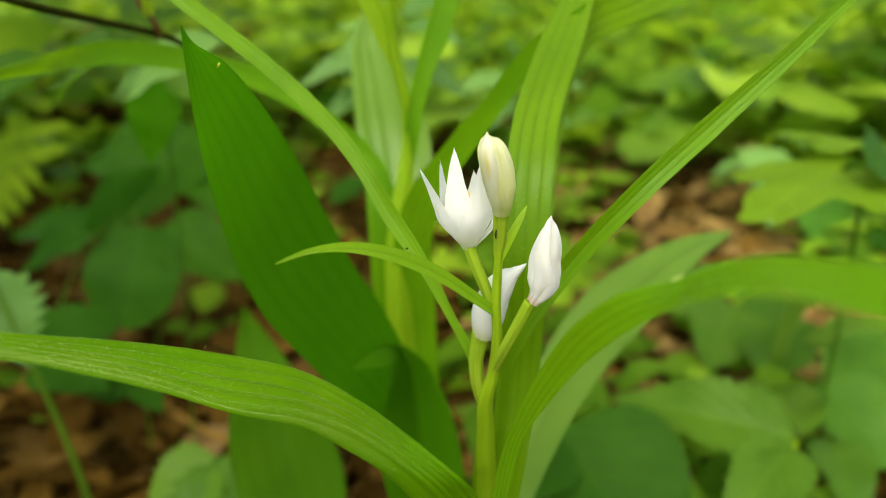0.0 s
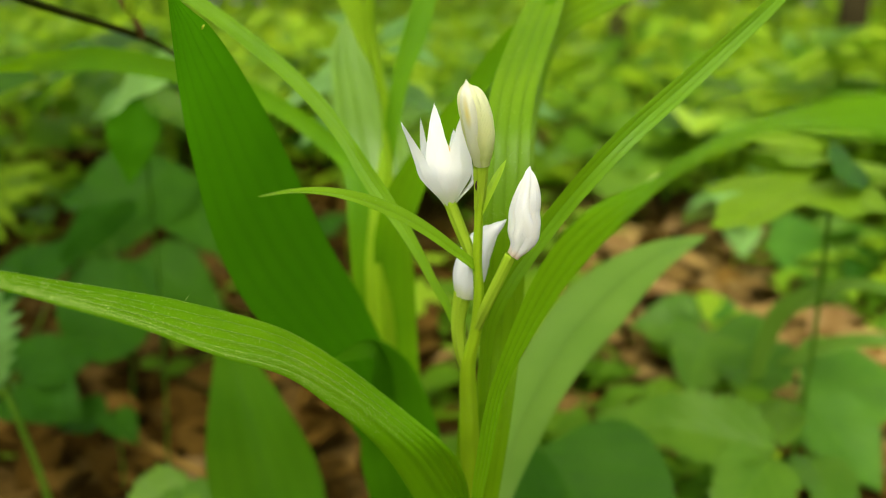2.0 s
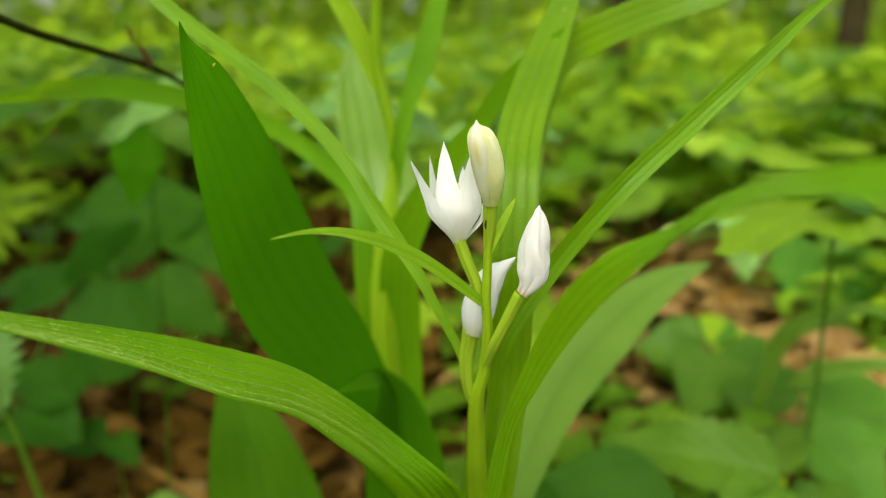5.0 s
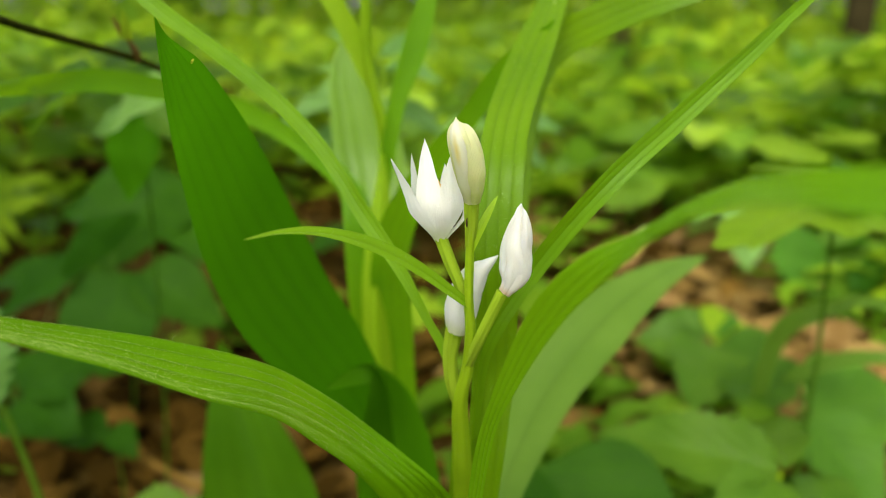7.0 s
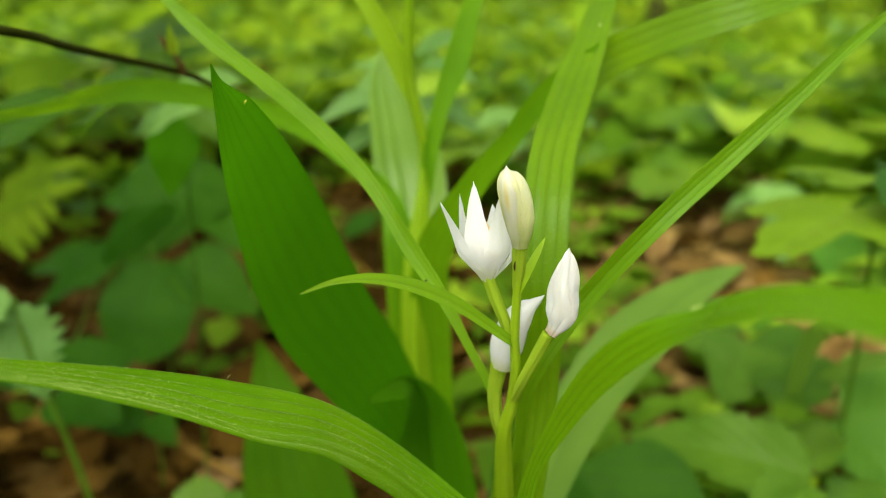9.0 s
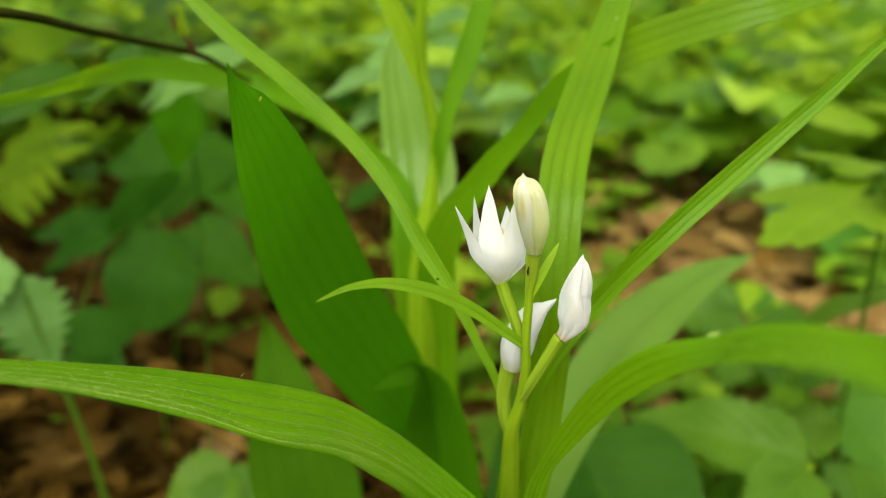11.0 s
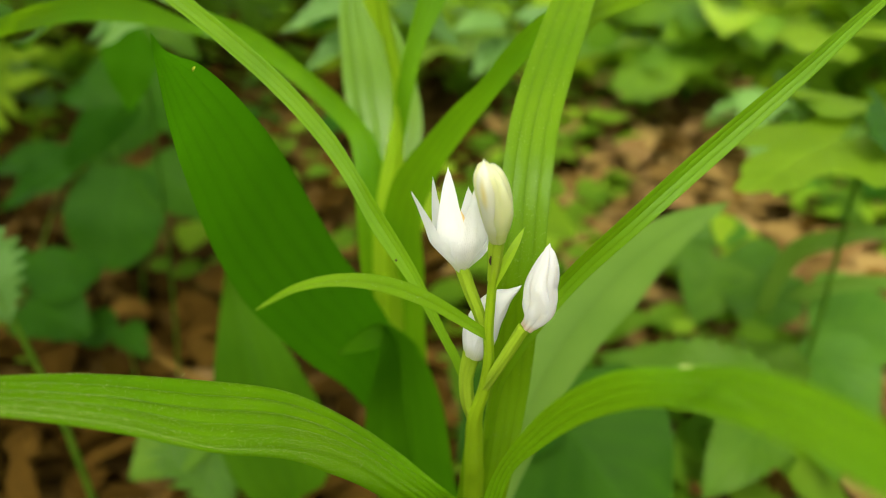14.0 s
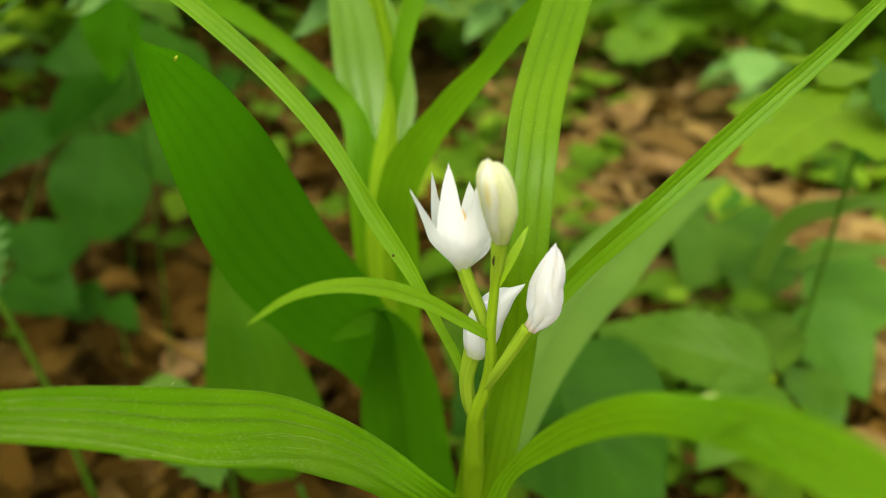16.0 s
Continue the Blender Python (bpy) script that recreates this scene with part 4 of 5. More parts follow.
herb("seedling", "seedling with a hanging lobed bright green leaf", "seedling", (-138, 350), [
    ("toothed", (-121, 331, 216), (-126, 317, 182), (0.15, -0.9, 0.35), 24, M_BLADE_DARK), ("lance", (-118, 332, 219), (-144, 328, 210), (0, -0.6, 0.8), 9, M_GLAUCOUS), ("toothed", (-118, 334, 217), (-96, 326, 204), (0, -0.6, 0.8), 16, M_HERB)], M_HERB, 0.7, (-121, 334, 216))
herb("broad_leaved_herb", "low herb with broad pointed dark green leaves", "herb", (-205, 560), [
    ("ovate", (-180, 554, 143), (-222, 476, 103), (0.1, -0.6, 0.8), 78, M_DEEP), ("ovate", (-192, 547, 124), (-271, 548, 124), (0, -0.6, 0.8), 56, M_DEEP), ("ovate", (-181, 537, 126), (-135, 476, 107), (0, -0.6, 0.8), 50, M_DEEP)], M_DEEP, 1.2, (-188, 547, 124))
herb("broad_leaved_herb", "low herb with flat dark green leaves on the litter", "herb", (-290, 470), [
    ("ovate", (-209, 357, 68), (-179, 383, 82), (0, -0.4, 0.9), 44, M_DEEP), ("ovate", (-211, 356, 65), (-173, 334, 64), (0, -0.4, 0.9), 40, M_DEEP), ("ovate", (-220, 366, 63), (-262, 393, 77), (0, -0.4, 0.9), 40, M_DEEP),
    ("ovate", (-262, 530, 73), (-324, 531, 73), (0, -0.5, 0.9), 34, M_DEEP)], M_DEEP, 1.1, (-216, 362, 65))
herb("broad_leaved_herb", "tiny herb with two small green leaves", "herb", (-168, 366), [
    ("ovate", (-169, 364, 44), (-196, 359, 43), (0, -0.4, 0.9), 26, M_DEEP), ("ovate", (-168, 364, 44), (-150, 346, 40), (0, -0.4, 0.9), 18, M_DEEP)], M_DEEP, 0.7, (-169, 364, 44))
herb("maple_seedling", "maple seedling with lobed yellow-green leaves", "seedling", (172, 304), [
    ("palm", (172, 300, 187), (108, 254, 184), (-0.1, -0.02, 1.0), 56, M_YELLOW), ("palm", (172, 300, 190), (196, 356, 186), (0.05, -0.1, 1.0), 60, M_YELLOW),
    ("lobed", (176, 296, 194), (152, 258, 198), (0.5, -0.5, 0.75), 26, M_DEEP)], M_YELLOW, 1.1, (168, 294, 186))
herb("three_leaflet_herb", "herb with three soft toothed green leaflets", "herb", (149, 282), [
    ("toothed", (145, 262, 80), (75, 291, 88), (-0.25, -0.5, 0.85), 34, M_HERB), ("toothed", (147, 262, 80), (166, 352, 70), (-0.1, -0.6, 0.8), 30, M_HERB),
    ("toothed", (142, 260, 79), (107, 225, 70), (-0.1, -0.5, 0.9), 32, M_HERB)], M_HERB, 1.0, (145, 262, 79), stem_material=M_STEM)
herb("broad_leaved_herb", "herb with soft blue-green leaves beside the litter", "herb", (250, 372), [
    ("ovate", (198, 346, 56), (218, 298, 41), (0.0, -0.5, 0.85), 48, M_GREY_GREEN), ("ovate", (208, 365, 49), (270, 368, 61), (0, -0.5, 0.85), 60, M_GREY_GREEN),
    ("ovate", (205, 367, 55), (173, 401, 58), (0, -0.5, 0.85), 46, M_HERB), ("toothed", (181, 302, 51), (179, 259, 48), (0, -0.5, 0.85), 30, M_HERB)], M_GREY_GREEN, 1.2, (204, 355, 51))
herb("broad_leaved_herb", "herb with small overlapping green leaves", "herb", (165, 452), [
    ("ovate", (185, 451, 50), (141, 454, 57), (0, -0.5, 0.85), 48, M_HERB), ("ovate", (189, 450, 50), (227, 473, 56), (0, -0.5, 0.85), 52, M_YELLOW),
    ("ovate", (185, 441, 53), (156, 386, 48), (0, -0.5, 0.85), 50, M_HERB), ("ovate", (189, 451, 52), (188, 508, 63), (0, -0.6, 0.8), 46, M_GREY_GREEN), ("ovate", (191, 450, 50), (211, 410, 57), (0, -0.5, 0.85), 48, M_HERB)], M_HERB, 1.2, (189, 450, 50))
herb("round_leaved_herb", "woodland herb with smooth round blue-green leaves", "herb", (330, 560), [
    ("round", (347, 615, 43), (299, 602, 63), (0, -0.65, 0.75), 70, M_GREY_GREEN), ("ovate", (352, 615, 43), (405, 623, 67), (0, -0.5, 0.85), 70, M_HERB), ("round", (352, 614, 39), (333, 548, 34), (0, -0.5, 0.85), 62, M_HERB)], M_HERB, 1.3, (350, 614, 41))
herb("broad_leaved_herb", "low herb with broad dark green leaves", "herb", (62, 290), [
    ("ovate", (48, 280, 72), (92, 216, 44), (-0.1, -0.5, 0.85), 78, M_DEEP), ("ovate", (48, 278, 74), (14, 246, 66), (0, -0.5, 0.85), 46, M_DEEP), ("ovate", (66, 280, 72), (105, 268, 46), (0, -0.5, 0.85), 44, M_DEEP)], M_DEEP, 1.3, (60, 280, 69))
grass = thing("grass_tuft", (0.19, 0.386, 0.0), "tuft of long arching green grass-like leaves", "grass")
for pts, wd, sd in (([(190, 386, 0), (186, 374, 55), (187, 361, 97), (196, 338, 118), (206, 315, 131), (228, 282, 126)], 11, 31), ([(192, 387, 0), (205, 378, 60), (238, 352, 86), (278, 330, 78)], 9, 32)):
    orchid_part("leaf", blade(pts, wd, [(-0.2, -0.8, 0.4), (0, -0.6, 0.8)], 0.2, 3, 0.03, "strap", 40, 13, 0.02, sd), M_BLADE_SOFT, "", grass, (0.19, 0.386, 0))

herb("blue_green_herb", "slender herb with small blue-green leaves", "herb", (-30, 372), [
    ("lance", (-22, 362, 226), (-44, 334, 230), (0.2, -0.4, 0.9), 13), ("lance", (-30, 365, 218), (-66, 348, 214), (0, -0.5, 0.85), 14), ("lance", (-18, 362, 232), (8, 338, 234), (0, -0.4, 0.9), 13),
    ("lance", (-20, 366, 216), (12, 350, 208), (0, -0.5, 0.85), 14), ("lance", (-26, 370, 238), (-40, 356, 252), (0, -0.6, 0.7), 12), ("lance", (-20, 370, 236), (4, 362, 250), (0, -0.6, 0.7), 12),
    ("lance", (-28, 368, 205), (-58, 350, 196), (0, -0.5, 0.85), 15), ("lance", (-24, 370, 226), (-52, 382, 236), (0, -0.5, 0.85), 13)], M_GLAUCOUS, 0.9, (-24, 368, 222))
herb("blue_green_herb", "slender herb with small blue-green leaves", "herb", (40, 470), [
    ("lance", (42, 462, 190), (10, 440, 196), (0.1, -0.4, 0.9), 18), ("lance", (44, 462, 194), (82, 446, 196), (0, -0.5, 0.85), 18), ("lance", (42, 465, 182), (22, 440, 170), (0, -0.5, 0.85), 17),
    ("lance", (46, 465, 182), (76, 448, 172), (0, -0.5, 0.85), 17), ("lance", (44, 466, 200), (40, 450, 218), (0, -0.6, 0.7), 14)], M_GLAUCOUS, 0.9, (44, 466, 188))

# the dark twig of a young shrub with hanging leaves
shrub = thing("young_shrub", (-0.42, 0.40, 0.0), "leafy young shrub with a thin dark twig and an added shade crown", "shrub")
SB = (-0.42, 0.40, 0.0)
orchid_part("branch", tube([(-420, 400, -8), (-400, 380, 120), (-330, 300, 238), (-200, 180, 268), (-125, 140, 266), (-95, 158.5, 261.1), (-90.5, 182, 255.3), (-77.4, 215, 246.1), (-71.5, 224, 240.9), (-66, 231, 235.5)], [4, 3.2, 2.4, 1.8, 1.3, 1.05, 0.98, 0.95, 0.8, 0.5], 10, 60, 0.06, 3), M_TWIG, "thin dark brown-green twig", shrub, SB)
orchid_part("twig_knob", tube([(-77.2, 215, 245.6), (-76.6, 213.2, 247.6), (-76.6, 211, 249.6), (-76.8, 208.4, 252)], [0.9, 1.1, 0.8, 0.4], 8, 12, 0.15, 3), M_DRY, "brown bud at a side shoot", shrub, SB)
for kind, lb, tip, nrm, wd, mat in (
        ("ovate", (-76.8, 209, 251), (-75.6, 204, 258.5), (0.3, -0.9, 0.2), 3.0, M_YELLOW), ("lance", (-77, 209.5, 251), (-79, 205, 257), (0.1, -0.9, 0.2), 1.6, M_DRY),
        ("lance", (-120, 246, 232), (-175, 250, 218), (0, -0.6, 0.7), 22, M_HERB), ("lance", (-82, 298, 234), (-131, 300, 217), (0, -0.6, 0.7), 20, M_GLAUCOUS),
        ("lance", (-96, 235, 238), (-140, 262, 226), (0, -0.6, 0.7), 24, M_HERB)):
    v, f, u = stand_leaf(leaf_shape(kind, 15, 7), lb, tip, nrm, wd)
    orchid_part("leaf", (v, f, u), mat, "", shrub, SB)


# ---------------------------------------------------------------- seedlings scattered over the wood floor
def seedling(rnd, kinds, mat, height, span, count):
    """A small plant: a stem, tiers of leaves on stalks."""
    plant = thing("seedling", (0, 0, -5), "woodland seedling with fresh green leaves on a thin stem", "seedling", "seedlings on the wood floor")
    top = np.array([rnd.uniform(-8, 8), rnd.uniform(-8, 8), height])
    v, f, u = tube([(0, 0, -12), top * 0.5 + np.array([4, 0, 0]), top], [1.6, 1.3, 0.8], 6, 10)
    link_mesh("stem", v, f, M_STEM, plant, "", u)
    for k in range(count):
        a = k * 2.4 + rnd.uniform(-0.4, 0.4)
        h = height * (0.5 + 0.5 * (k + 1) / count)
        b = np.array([top[0] * h / height, top[1] * h / height, h])
        out = np.array([math.cos(a), math.sin(a), rnd.uniform(-0.1, 0.35)])
        size = span * rnd.uniform(0.7, 1.15)
        p0 = b + out * size * 0.3
        v, f, u = stand_leaf(leaf_shape(rnd.choice(kinds), 11, 5), p0, p0 + (out + np.array([0, 0, -0.3])) * size, (0, 0, 1), size * rnd.uniform(0.65, 0.95))
        link_mesh("leaf", v, f, mat, plant, "", u)
        v, f, u = tube([b, (b + p0) / 2, p0], [0.6, 0.5, 0.5], 5, 4)
        link_mesh("leaf_stalk", v, f, M_STEM, plant, "", u)
    return plant


def build_seedlings():
    rnd = random.Random(11)
    kits = [(("palm",), M_YELLOW, 150, 62, 6), (("ovate",), M_HERB, 120, 55, 7), (("ovate", "round"), M_DEEP, 90, 60, 5), (("palm", "lobed"), M_HERB, 190, 70, 8),
            (("lance",), M_GLAUCOUS, 150, 60, 9), (("toothed",), M_HERB, 130, 52, 8), (("toothed", "ovate"), M_YELLOW, 230, 62, 10)]
    spots = []
    for k in range(900):
        y = 0.50 + 3.2 * rnd.random() ** 1.5
        x = rnd.uniform(-0.75, 0.75) * (y + 0.25)
        if k % 4 == 0:
            y, x = rnd.uniform(-2.0, 3.0), rnd.choice((-1, 1)) * rnd.uniform(0.7, 2.6)
        if (x < -0.02 and -0.3 < y < 0.72) or (0.0 < x < 0.45 and 0.3 < y < 1.1 and rnd.random() < 0.85):
            continue
        gap = 0.07 + 0.05 * abs(y)
        if all((x - a) ** 2 + (y - b) ** 2 > gap * gap for a, b in spots):
            spots.append((x, y))
    first = [seedling(rnd, *kit) for kit in kits]
    used = set()
    for x, y in spots:
        # darker plants picked on the left, standing in for the shade there
        k = rnd.choice((0, 1, 2, 3, 4, 5, 6)) if x < -0.12 * y - 0.05 and 0.95 < y < 2.6 else rnd.choice((1, 2, 2, 3, 5)) if x < -0.12 * y - 0.05 and y < 2.6 else rnd.randrange(len(kits))
        s = rnd.uniform(0.75, 1.25) * (0.7 if y < 0.9 else 1.0)
        m = Matrix.Translation((x, y, ground_height(x, y))) @ Matrix.Rotation(rnd.uniform(0, 6.28), 4, "Z")
        if k in used:
            ob = copy_thing(first[k], m)
        else:
            used.add(k)
            ob = first[k]
            ob.matrix_basis = m
        ob.scale = (s, s, s)


build_seedlings()


# ---------------------------------------------------------------- stuff: litter, cover, far woods
def cloud(name, places, sizes, kinds, material, rnd, tilt, label, category, curl=1.0, slim=(0.55, 0.9)):
    """Many small leaves in one mesh."""
    shapes = [(np.asarray(v), f, np.asarray(u)) for v, f, u in (leaf_shape(k, 5, 3) if k not in ("palm", "lobed") else leaf_shape(k) for k in kinds)]
    vs, fs, us, off = [], [], [], 0
    for p, size in zip(places, sizes):
        v, f, u = shapes[rnd.randrange(len(shapes))]
        m = (Matrix.Rotation(rnd.uniform(0, 6.283), 3, "Z") @ Matrix.Rotation(rnd.gauss(0, tilt), 3, "X") @ Matrix.Rotation(rnd.gauss(0, tilt), 3, "Y"))
        q = (v * np.array([rnd.uniform(*slim), 1.0, curl * rnd.uniform(0.4, 1.6)]) * size) @ np.asarray(m).T + np.asarray(p)
        vs.append(q)
        us.append(u)
        fs.extend([tuple(i + off for i in g) for g in f])
        off += len(v)
    ob = link_mesh(name, np.concatenate(vs), fs, material, None, label, np.concatenate(us))
    return tagged(ob, label, category, kind="stuff")


def build_litter():
    rnd = random.Random(5)
    places, sizes = [], []
    for k in range(13000):
        y = 0.05 + 2.6 * rnd.random() ** 1.6
        x = rnd.uniform(-0.8, 0.8) * (y + 0.3)
        if k % 3 == 0:
            x, y = rnd.uniform(-2.8, 2.8), rnd.uniform(-2.5, 2.8)
        places.append((x, y, ground_height(x, y) + rnd.uniform(0.002, 0.022)))
        sizes.append(rnd.uniform(0.016, 0.045) if y < 1.0 else rnd.uniform(0.025, 0.07))
    cloud("leaf_litter", places, sizes, ["ovate", "ovate", "lance", "round"], M_DEAD, rnd, 0.38, "brown dead leaves lying on the wood floor", "leaf litter", 1.5, (0.35, 0.75))
    # paler litter strewn on the right; the lit floor's brightness is in its colour
    places, sizes = [], []
    for k in range(2400):
        y = 0.36 + 1.3 * rnd.random()
        x = rnd.uniform(0.08, 0.75) * y
        places.append((x, y, ground_height(x, y) + rnd.uniform(0.014, 0.03)))
        sizes.append(rnd.uniform(0.025, 0.05))
    cloud("leaf_litter", places, sizes, ["ovate", "lance", "round"], M_LIT_LITTER, rnd, 0.25, "tan dead leaves strewn between low herbs, brightened as lit litter", "leaf litter", 1.2, (0.4, 0.8))
    v, f, u = tube([(-185, 381, 32), (-145, 361, 22), (-103, 337, 17)], [2.6, 2.3, 1.8], 8, 10)
    tagged(link_mesh("fallen_twig", v, f, M_STRAW, None, "", u), "straight pale dry stick on the litter", "twig", "twigs on the litter")
    places = [(rnd.uniform(-0.7, 0.7), rnd.uniform(0.25, 1.2)) for k in range(60)]
    for k, (x, y) in enumerate(places[:40]):
        a, ln = rnd.uniform(0, 6.28), rnd.uniform(40, 130)
        z = ground_height(x, y) * 1000 + 14
        p = np.array([x * 1000, y * 1000, z])
        d = np.array([math.cos(a), math.sin(a), rnd.uniform(-0.05, 0.1)]) * ln
        v, f, u = tube([p - d / 2, p + np.array([rnd.uniform(-6, 6), rnd.uniform(-6, 6), 2]), p + d / 2], [1.6, 1.3, 0.8], 6, 8)
        ob = link_mesh("fallen_twig", v, f, M_STRAW if k % 3 == 0 else M_DEAD, None, "", u)
        tagged(ob, "thin dry brown twig lying on the litter", "twig", "twigs on the litter")


def build_dead_leaves():
    rnd = random.Random(9)
    scatter = [(rnd.uniform(0.16, 0.52) * y, y, rnd.uniform(42, 70)) for y in np.linspace(430, 1150, 46)]
    for x, y, size in ((109, 305, 46), (98, 317, 36), (282, 499, 70), (253, 500, 60), (121, 294, 34),
                       (199, 287, 44), (315, 750, 70), (-138, 342, 34), *scatter):
        a = rnd.uniform(0, 6.28)
        z = ground_height(x / 1000, y / 1000) * 1000 + 24
        d = np.array([math.cos(a), math.sin(a), rnd.uniform(-0.1, 0.2)]) * size
        v, f, u = stand_leaf(leaf_shape("toothed", 34, 7), (x, y, z), np.array([x, y, z]) + d, (rnd.uniform(-0.4, 0.4), rnd.uniform(-0.6, 0), 1), size * 0.6)
        ob = link_mesh("dead_leaf", v, f, M_DRY, None, "", u)
        tagged(ob, "dry curled tan dead leaf on the litter", "dead leaf", "dry leaves on the litter")


def build_cover():
    rnd = random.Random(6)
    places, sizes = [], []
    for k in range(34000):
        y = 0.42 + 9.0 * rnd.random() ** 1.9
        x = rnd.uniform(-0.8, 0.8) * (y + 0.3)
        if k % 4 == 0:
            x, y = rnd.uniform(-6, 6), rnd.uniform(-6, 8)
        n = noise.noise(Vector((x * 2.2, y * 2.2, 7.0)))
        if (n < (-0.12 if x < 0.05 else -0.3) and abs(y) < 2.2) or (-0.6 < x < 0.02 and -0.6 < y < 0.8) or (abs(x) < 0.3 and -0.4 < y < 0.42):
            continue
        if 0 < y < 2.8 and k % 5 > (1 if x < -0.15 * y else (2 if x > 0.12 and y > 0.5 else 0) if y < 1.25 else 3):
            continue
        if y > 0.8 and k % 3 == 0:
            continue
        h = rnd.random() ** 1.5 * (0.11 + 0.09 * n + 0.018 * min(abs(y), 4))
        places.append((x, y, ground_height(x, y) + 0.01 + h))
        sizes.append(rnd.uniform(0.016, 0.046) * (1 + 0.14 * abs(y)) if y < 0.8 else rnd.uniform(0.03, 0.085) * (1 + 0.1 * y))
    for k in range(56000):
        x, y = rnd.uniform(-6.5, 6.5), rnd.uniform(-6.5, 6.5)
        if (y > 0.3 and abs(x) < 0.72 * (y + 0.3)) or x * x + y * y < 0.2 or noise.noise(Vector((x * 1.6, y * 1.6, 7.0))) < -0.4:
            continue
        places.append((x, y, ground_height(x, y) + 0.02 + 0.2 * rnd.random() ** 1.5))
        sizes.append(rnd.uniform(0.04, 0.1))
    mid, wide = [], []
    for k in range(2000):
        y = 0.75 + 3.2 * rnd.random() ** 1.3
        x = rnd.uniform(-0.75, 0.75) * (y + 0.3)
        n = noise.noise(Vector((x * 3.1, y * 3.1, 11.0)))
        if n < -0.12 or (x < -0.1 * y and y < 1.1) or (y > 1.2 and (abs(x - 0.25 * y) < 0.1 or abs(x - 0.56 * y) < 0.12)):
            continue
        mid.append((x, y, ground_height(x, y) + 0.05 + (0.10 + 0.03 * y) * (0.4 + n) * rnd.uniform(0.6, 1.3)))
        wide.append(rnd.uniform(0.05, 0.11))
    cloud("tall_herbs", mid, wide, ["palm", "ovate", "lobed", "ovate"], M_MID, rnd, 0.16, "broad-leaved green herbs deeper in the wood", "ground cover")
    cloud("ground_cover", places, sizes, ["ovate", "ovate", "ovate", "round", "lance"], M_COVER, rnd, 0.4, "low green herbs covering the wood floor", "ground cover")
    places, sizes = [], []
    for k in range(900):
        y = 0.36 + 1.3 * rnd.random()
        x = -0.02 - rnd.random() * 0.75 * (y + 0.2)
        if noise.noise(Vector((x * 6, y * 6, 2.0))) < 0.02:
            continue
        places.append((x, y, ground_height(x, y) + 0.012 + 0.05 * rnd.random() ** 2))
        sizes.append(rnd.uniform(0.012, 0.034))
    for k in range(2000):
        y = 0.27 + 1.5 * rnd.random() ** 1.4
        x = rnd.uniform(0.02, 0.72 * y + 0.1)
        if noise.noise(Vector((x * 6, y * 6, 5.0))) > -0.05:
            places.append((x, y, ground_height(x, y) + 0.012 + 0.04 * rnd.random()))
            sizes.append(rnd.uniform(0.018, 0.042))
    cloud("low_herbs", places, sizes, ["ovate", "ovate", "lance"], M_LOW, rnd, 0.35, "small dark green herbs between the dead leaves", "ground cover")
    places, sizes = [], []
    for k in range(800):
        cy = rnd.uniform(3.2, 15)
        cx = rnd.uniform(-0.85, 0.85) * (cy + 1)
        if k % 4 == 0:
            a = rnd.uniform(0, 6.28)
            cx, cy = math.cos(a) * cy, math.sin(a) * cy
        cz = 0.08 + rnd.random() ** 1.35 * (0.16 * cy + 0.6)
        if 0 < cy < 5 and abs(cx - 0.25 * cy) < 0.45:
            continue
        for j in range(30):
            places.append((cx + rnd.gauss(0, 0.2 + 0.012 * cy), cy + rnd.gauss(0, 0.28), max(0.02, cz + rnd.gauss(0, 0.16))))
            sizes.append(rnd.uniform(0.07, 0.16) * (0.8 + 0.03 * cy))
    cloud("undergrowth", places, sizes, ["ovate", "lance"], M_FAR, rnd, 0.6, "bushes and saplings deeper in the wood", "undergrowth")


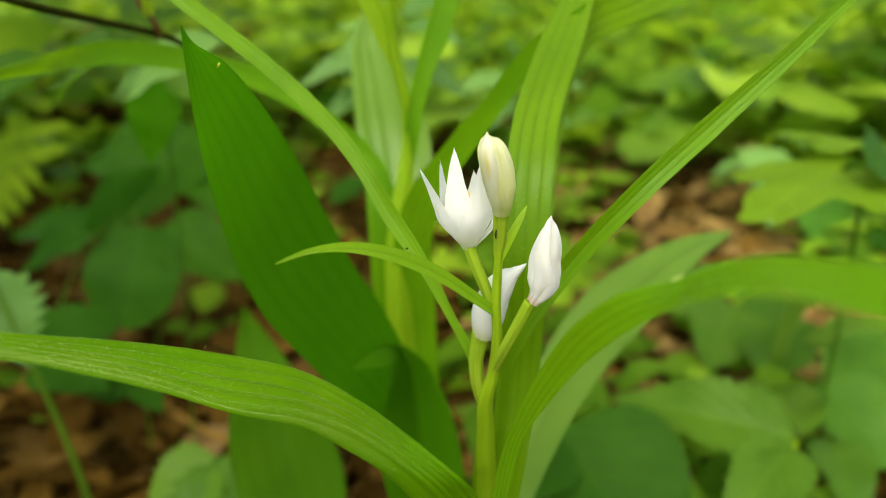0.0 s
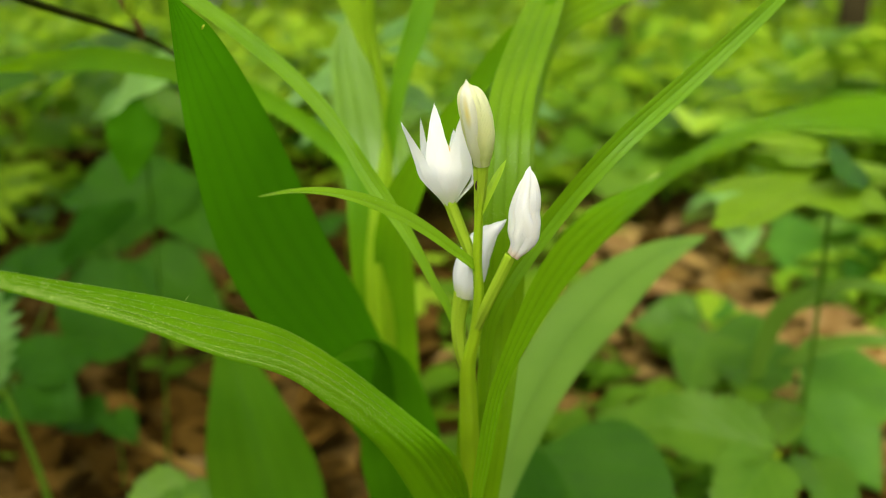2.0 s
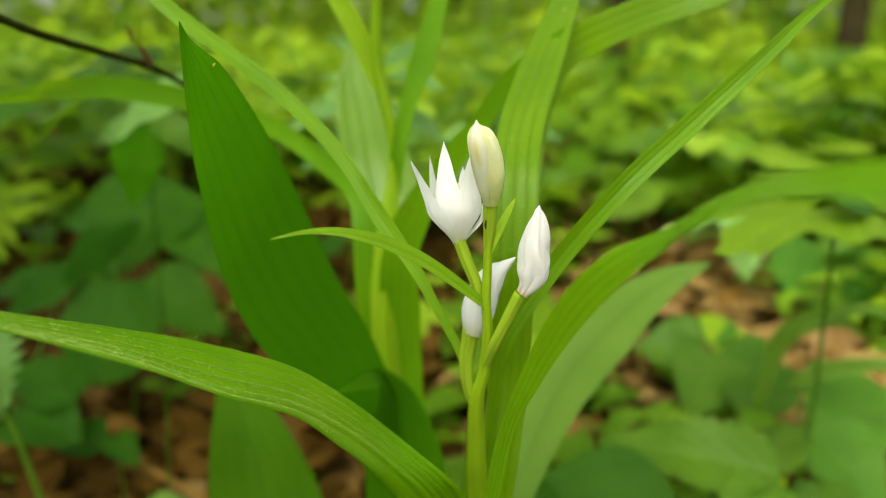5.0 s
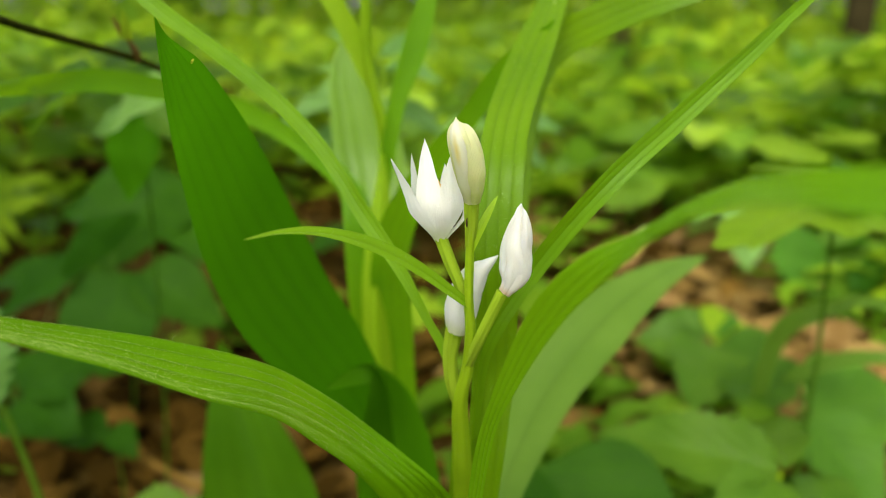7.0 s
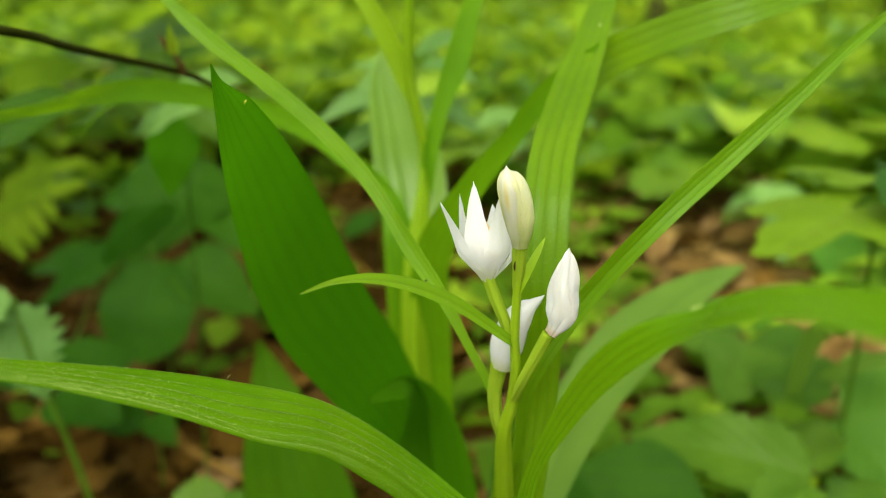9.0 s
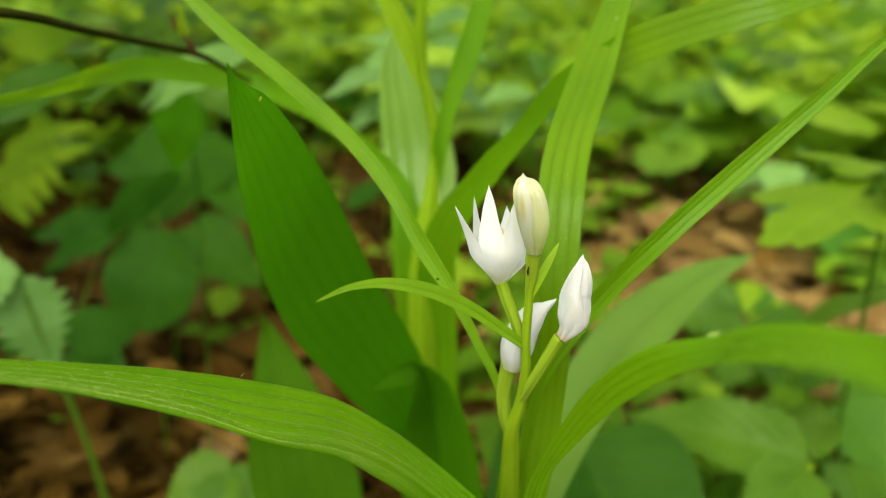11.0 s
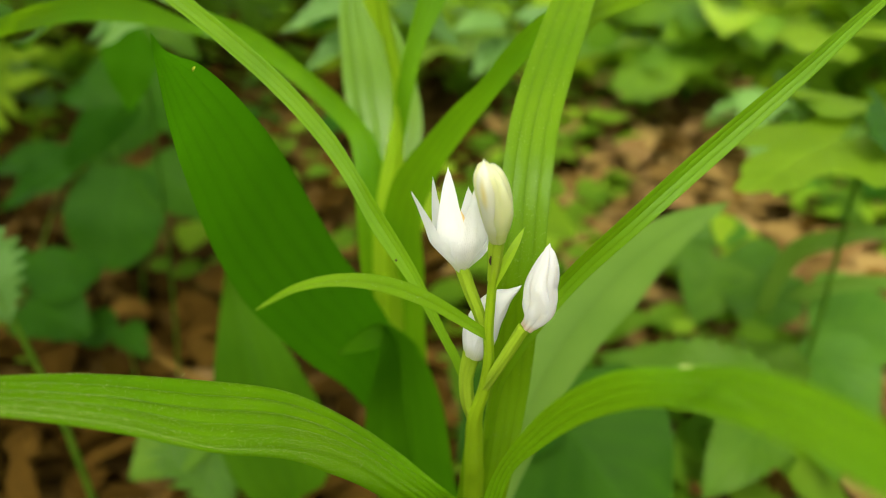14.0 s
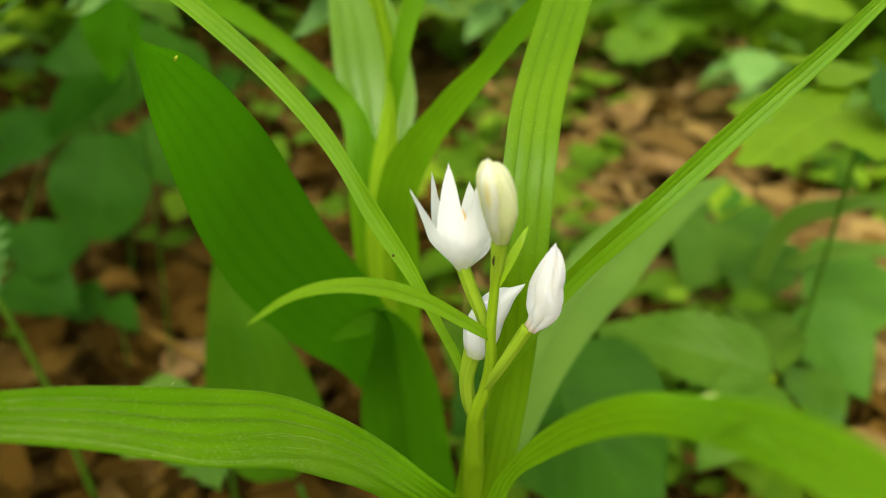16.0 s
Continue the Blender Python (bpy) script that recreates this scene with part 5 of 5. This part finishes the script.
def tree(rnd, x, y, r, h):
    plant = thing("tree", (x, y, 0), "dark-barked woodland tree with a loose green crown", "tree", "trees of the wood")
    lean = rnd.uniform(-0.3, 0.3)
    v, f, u = tube([(0, 0, -0.05), (0.02, 0, 0.35), (lean * 0.3, 0, h * 0.4), (lean, 0.1, h)], [r * 1.5, r * 1.05, r * 0.9, r * 0.35], 14, 24, 0.05, 5, 1.0, 1.0)
    link_mesh("trunk", v, f, M_BARK, plant, "", u)
    places, sizes = [], []
    for k in range(7):
        a, hh = rnd.uniform(0, 6.28), h * rnd.uniform(0.5, 0.95)
        end = np.array([math.cos(a) * rnd.uniform(1, 2.2), math.sin(a) * rnd.uniform(1, 2.2), hh + rnd.uniform(0.3, 1.0)])
        b = np.array([lean * hh / h, 0.0, hh])
        v, f, u = tube([b, (b + end) / 2 + np.array([0, 0, 0.15]), end], [r * 0.3, r * 0.2, r * 0.06], 7, 8, scale=1.0)
        link_mesh("limb", v, f, M_BARK, plant, "", u)
        for j in range(70):
            q = b + (end - b) * rnd.uniform(0.4, 1.1) + np.array([rnd.gauss(0, 0.45), rnd.gauss(0, 0.45), rnd.gauss(0, 0.35)])
            places.append(q)
            sizes.append(rnd.uniform(0.12, 0.26))
    crown = cloud("crown", places, sizes, ["ovate"], M_FAR, rnd, 0.6, "", "")
    crown.parent = plant
    del crown["kind"]


def build_trees():
    rnd = random.Random(21)
    for x, y, r in ((0.66, 2.69, 0.03), (1.39, 2.55, 0.042), (1.75, 7.5, 0.1), (-1.9, 6.2, 0.11), (-0.4, 9.5, 0.16), (3.6, 8.4, 0.16), (-3.4, 8.5, 0.14), (0.6, 12, 0.2), (-1.6, 13, 0.2), (4.6, 12.5, 0.22), (-3.0, -3.2, 0.15), (2.6, -4.0, 0.18)):
        tree(rnd, x, y, r, rnd.uniform(6.5, 9.5))


# unseen leafy crown added to the shrub only to shade the left side
def build_shade_crown():
    rnd = random.Random(33)
    places, sizes = [], []
    for k in range(18):
        end = np.array([rnd.uniform(-1000, -330), rnd.uniform(-420, 1150), rnd.uniform(540, 860)])
        root = np.array([-410, 395, 60 + 14 * k])
        v, f, u = tube([root, root * 0.6 + end * 0.4 + np.array([0, 0, 120]), end], [3.4, 2.4, 0.9], 7, 14)
        orchid_part("branch", (v, f, u), M_TWIG, "", shrub, SB)
        for j in range(34):
            q = root + (end - root) * rnd.uniform(0.62, 1.05)
            places.append((q + np.array([rnd.gauss(0, 90), rnd.gauss(0, 90), rnd.uniform(30, 130)])) * 0.001)
            sizes.append(rnd.uniform(0.05, 0.09))
    places = [p - np.array(SB) for p in places if p[2] > 0.46]
    crown = cloud("crown", places, sizes, ["ovate", "lance"], M_COVER, rnd, 0.4, "", "")
    crown.parent = shrub
    del crown["kind"]


build_shade_crown()
build_litter()
build_dead_leaves()
build_cover()
build_trees()
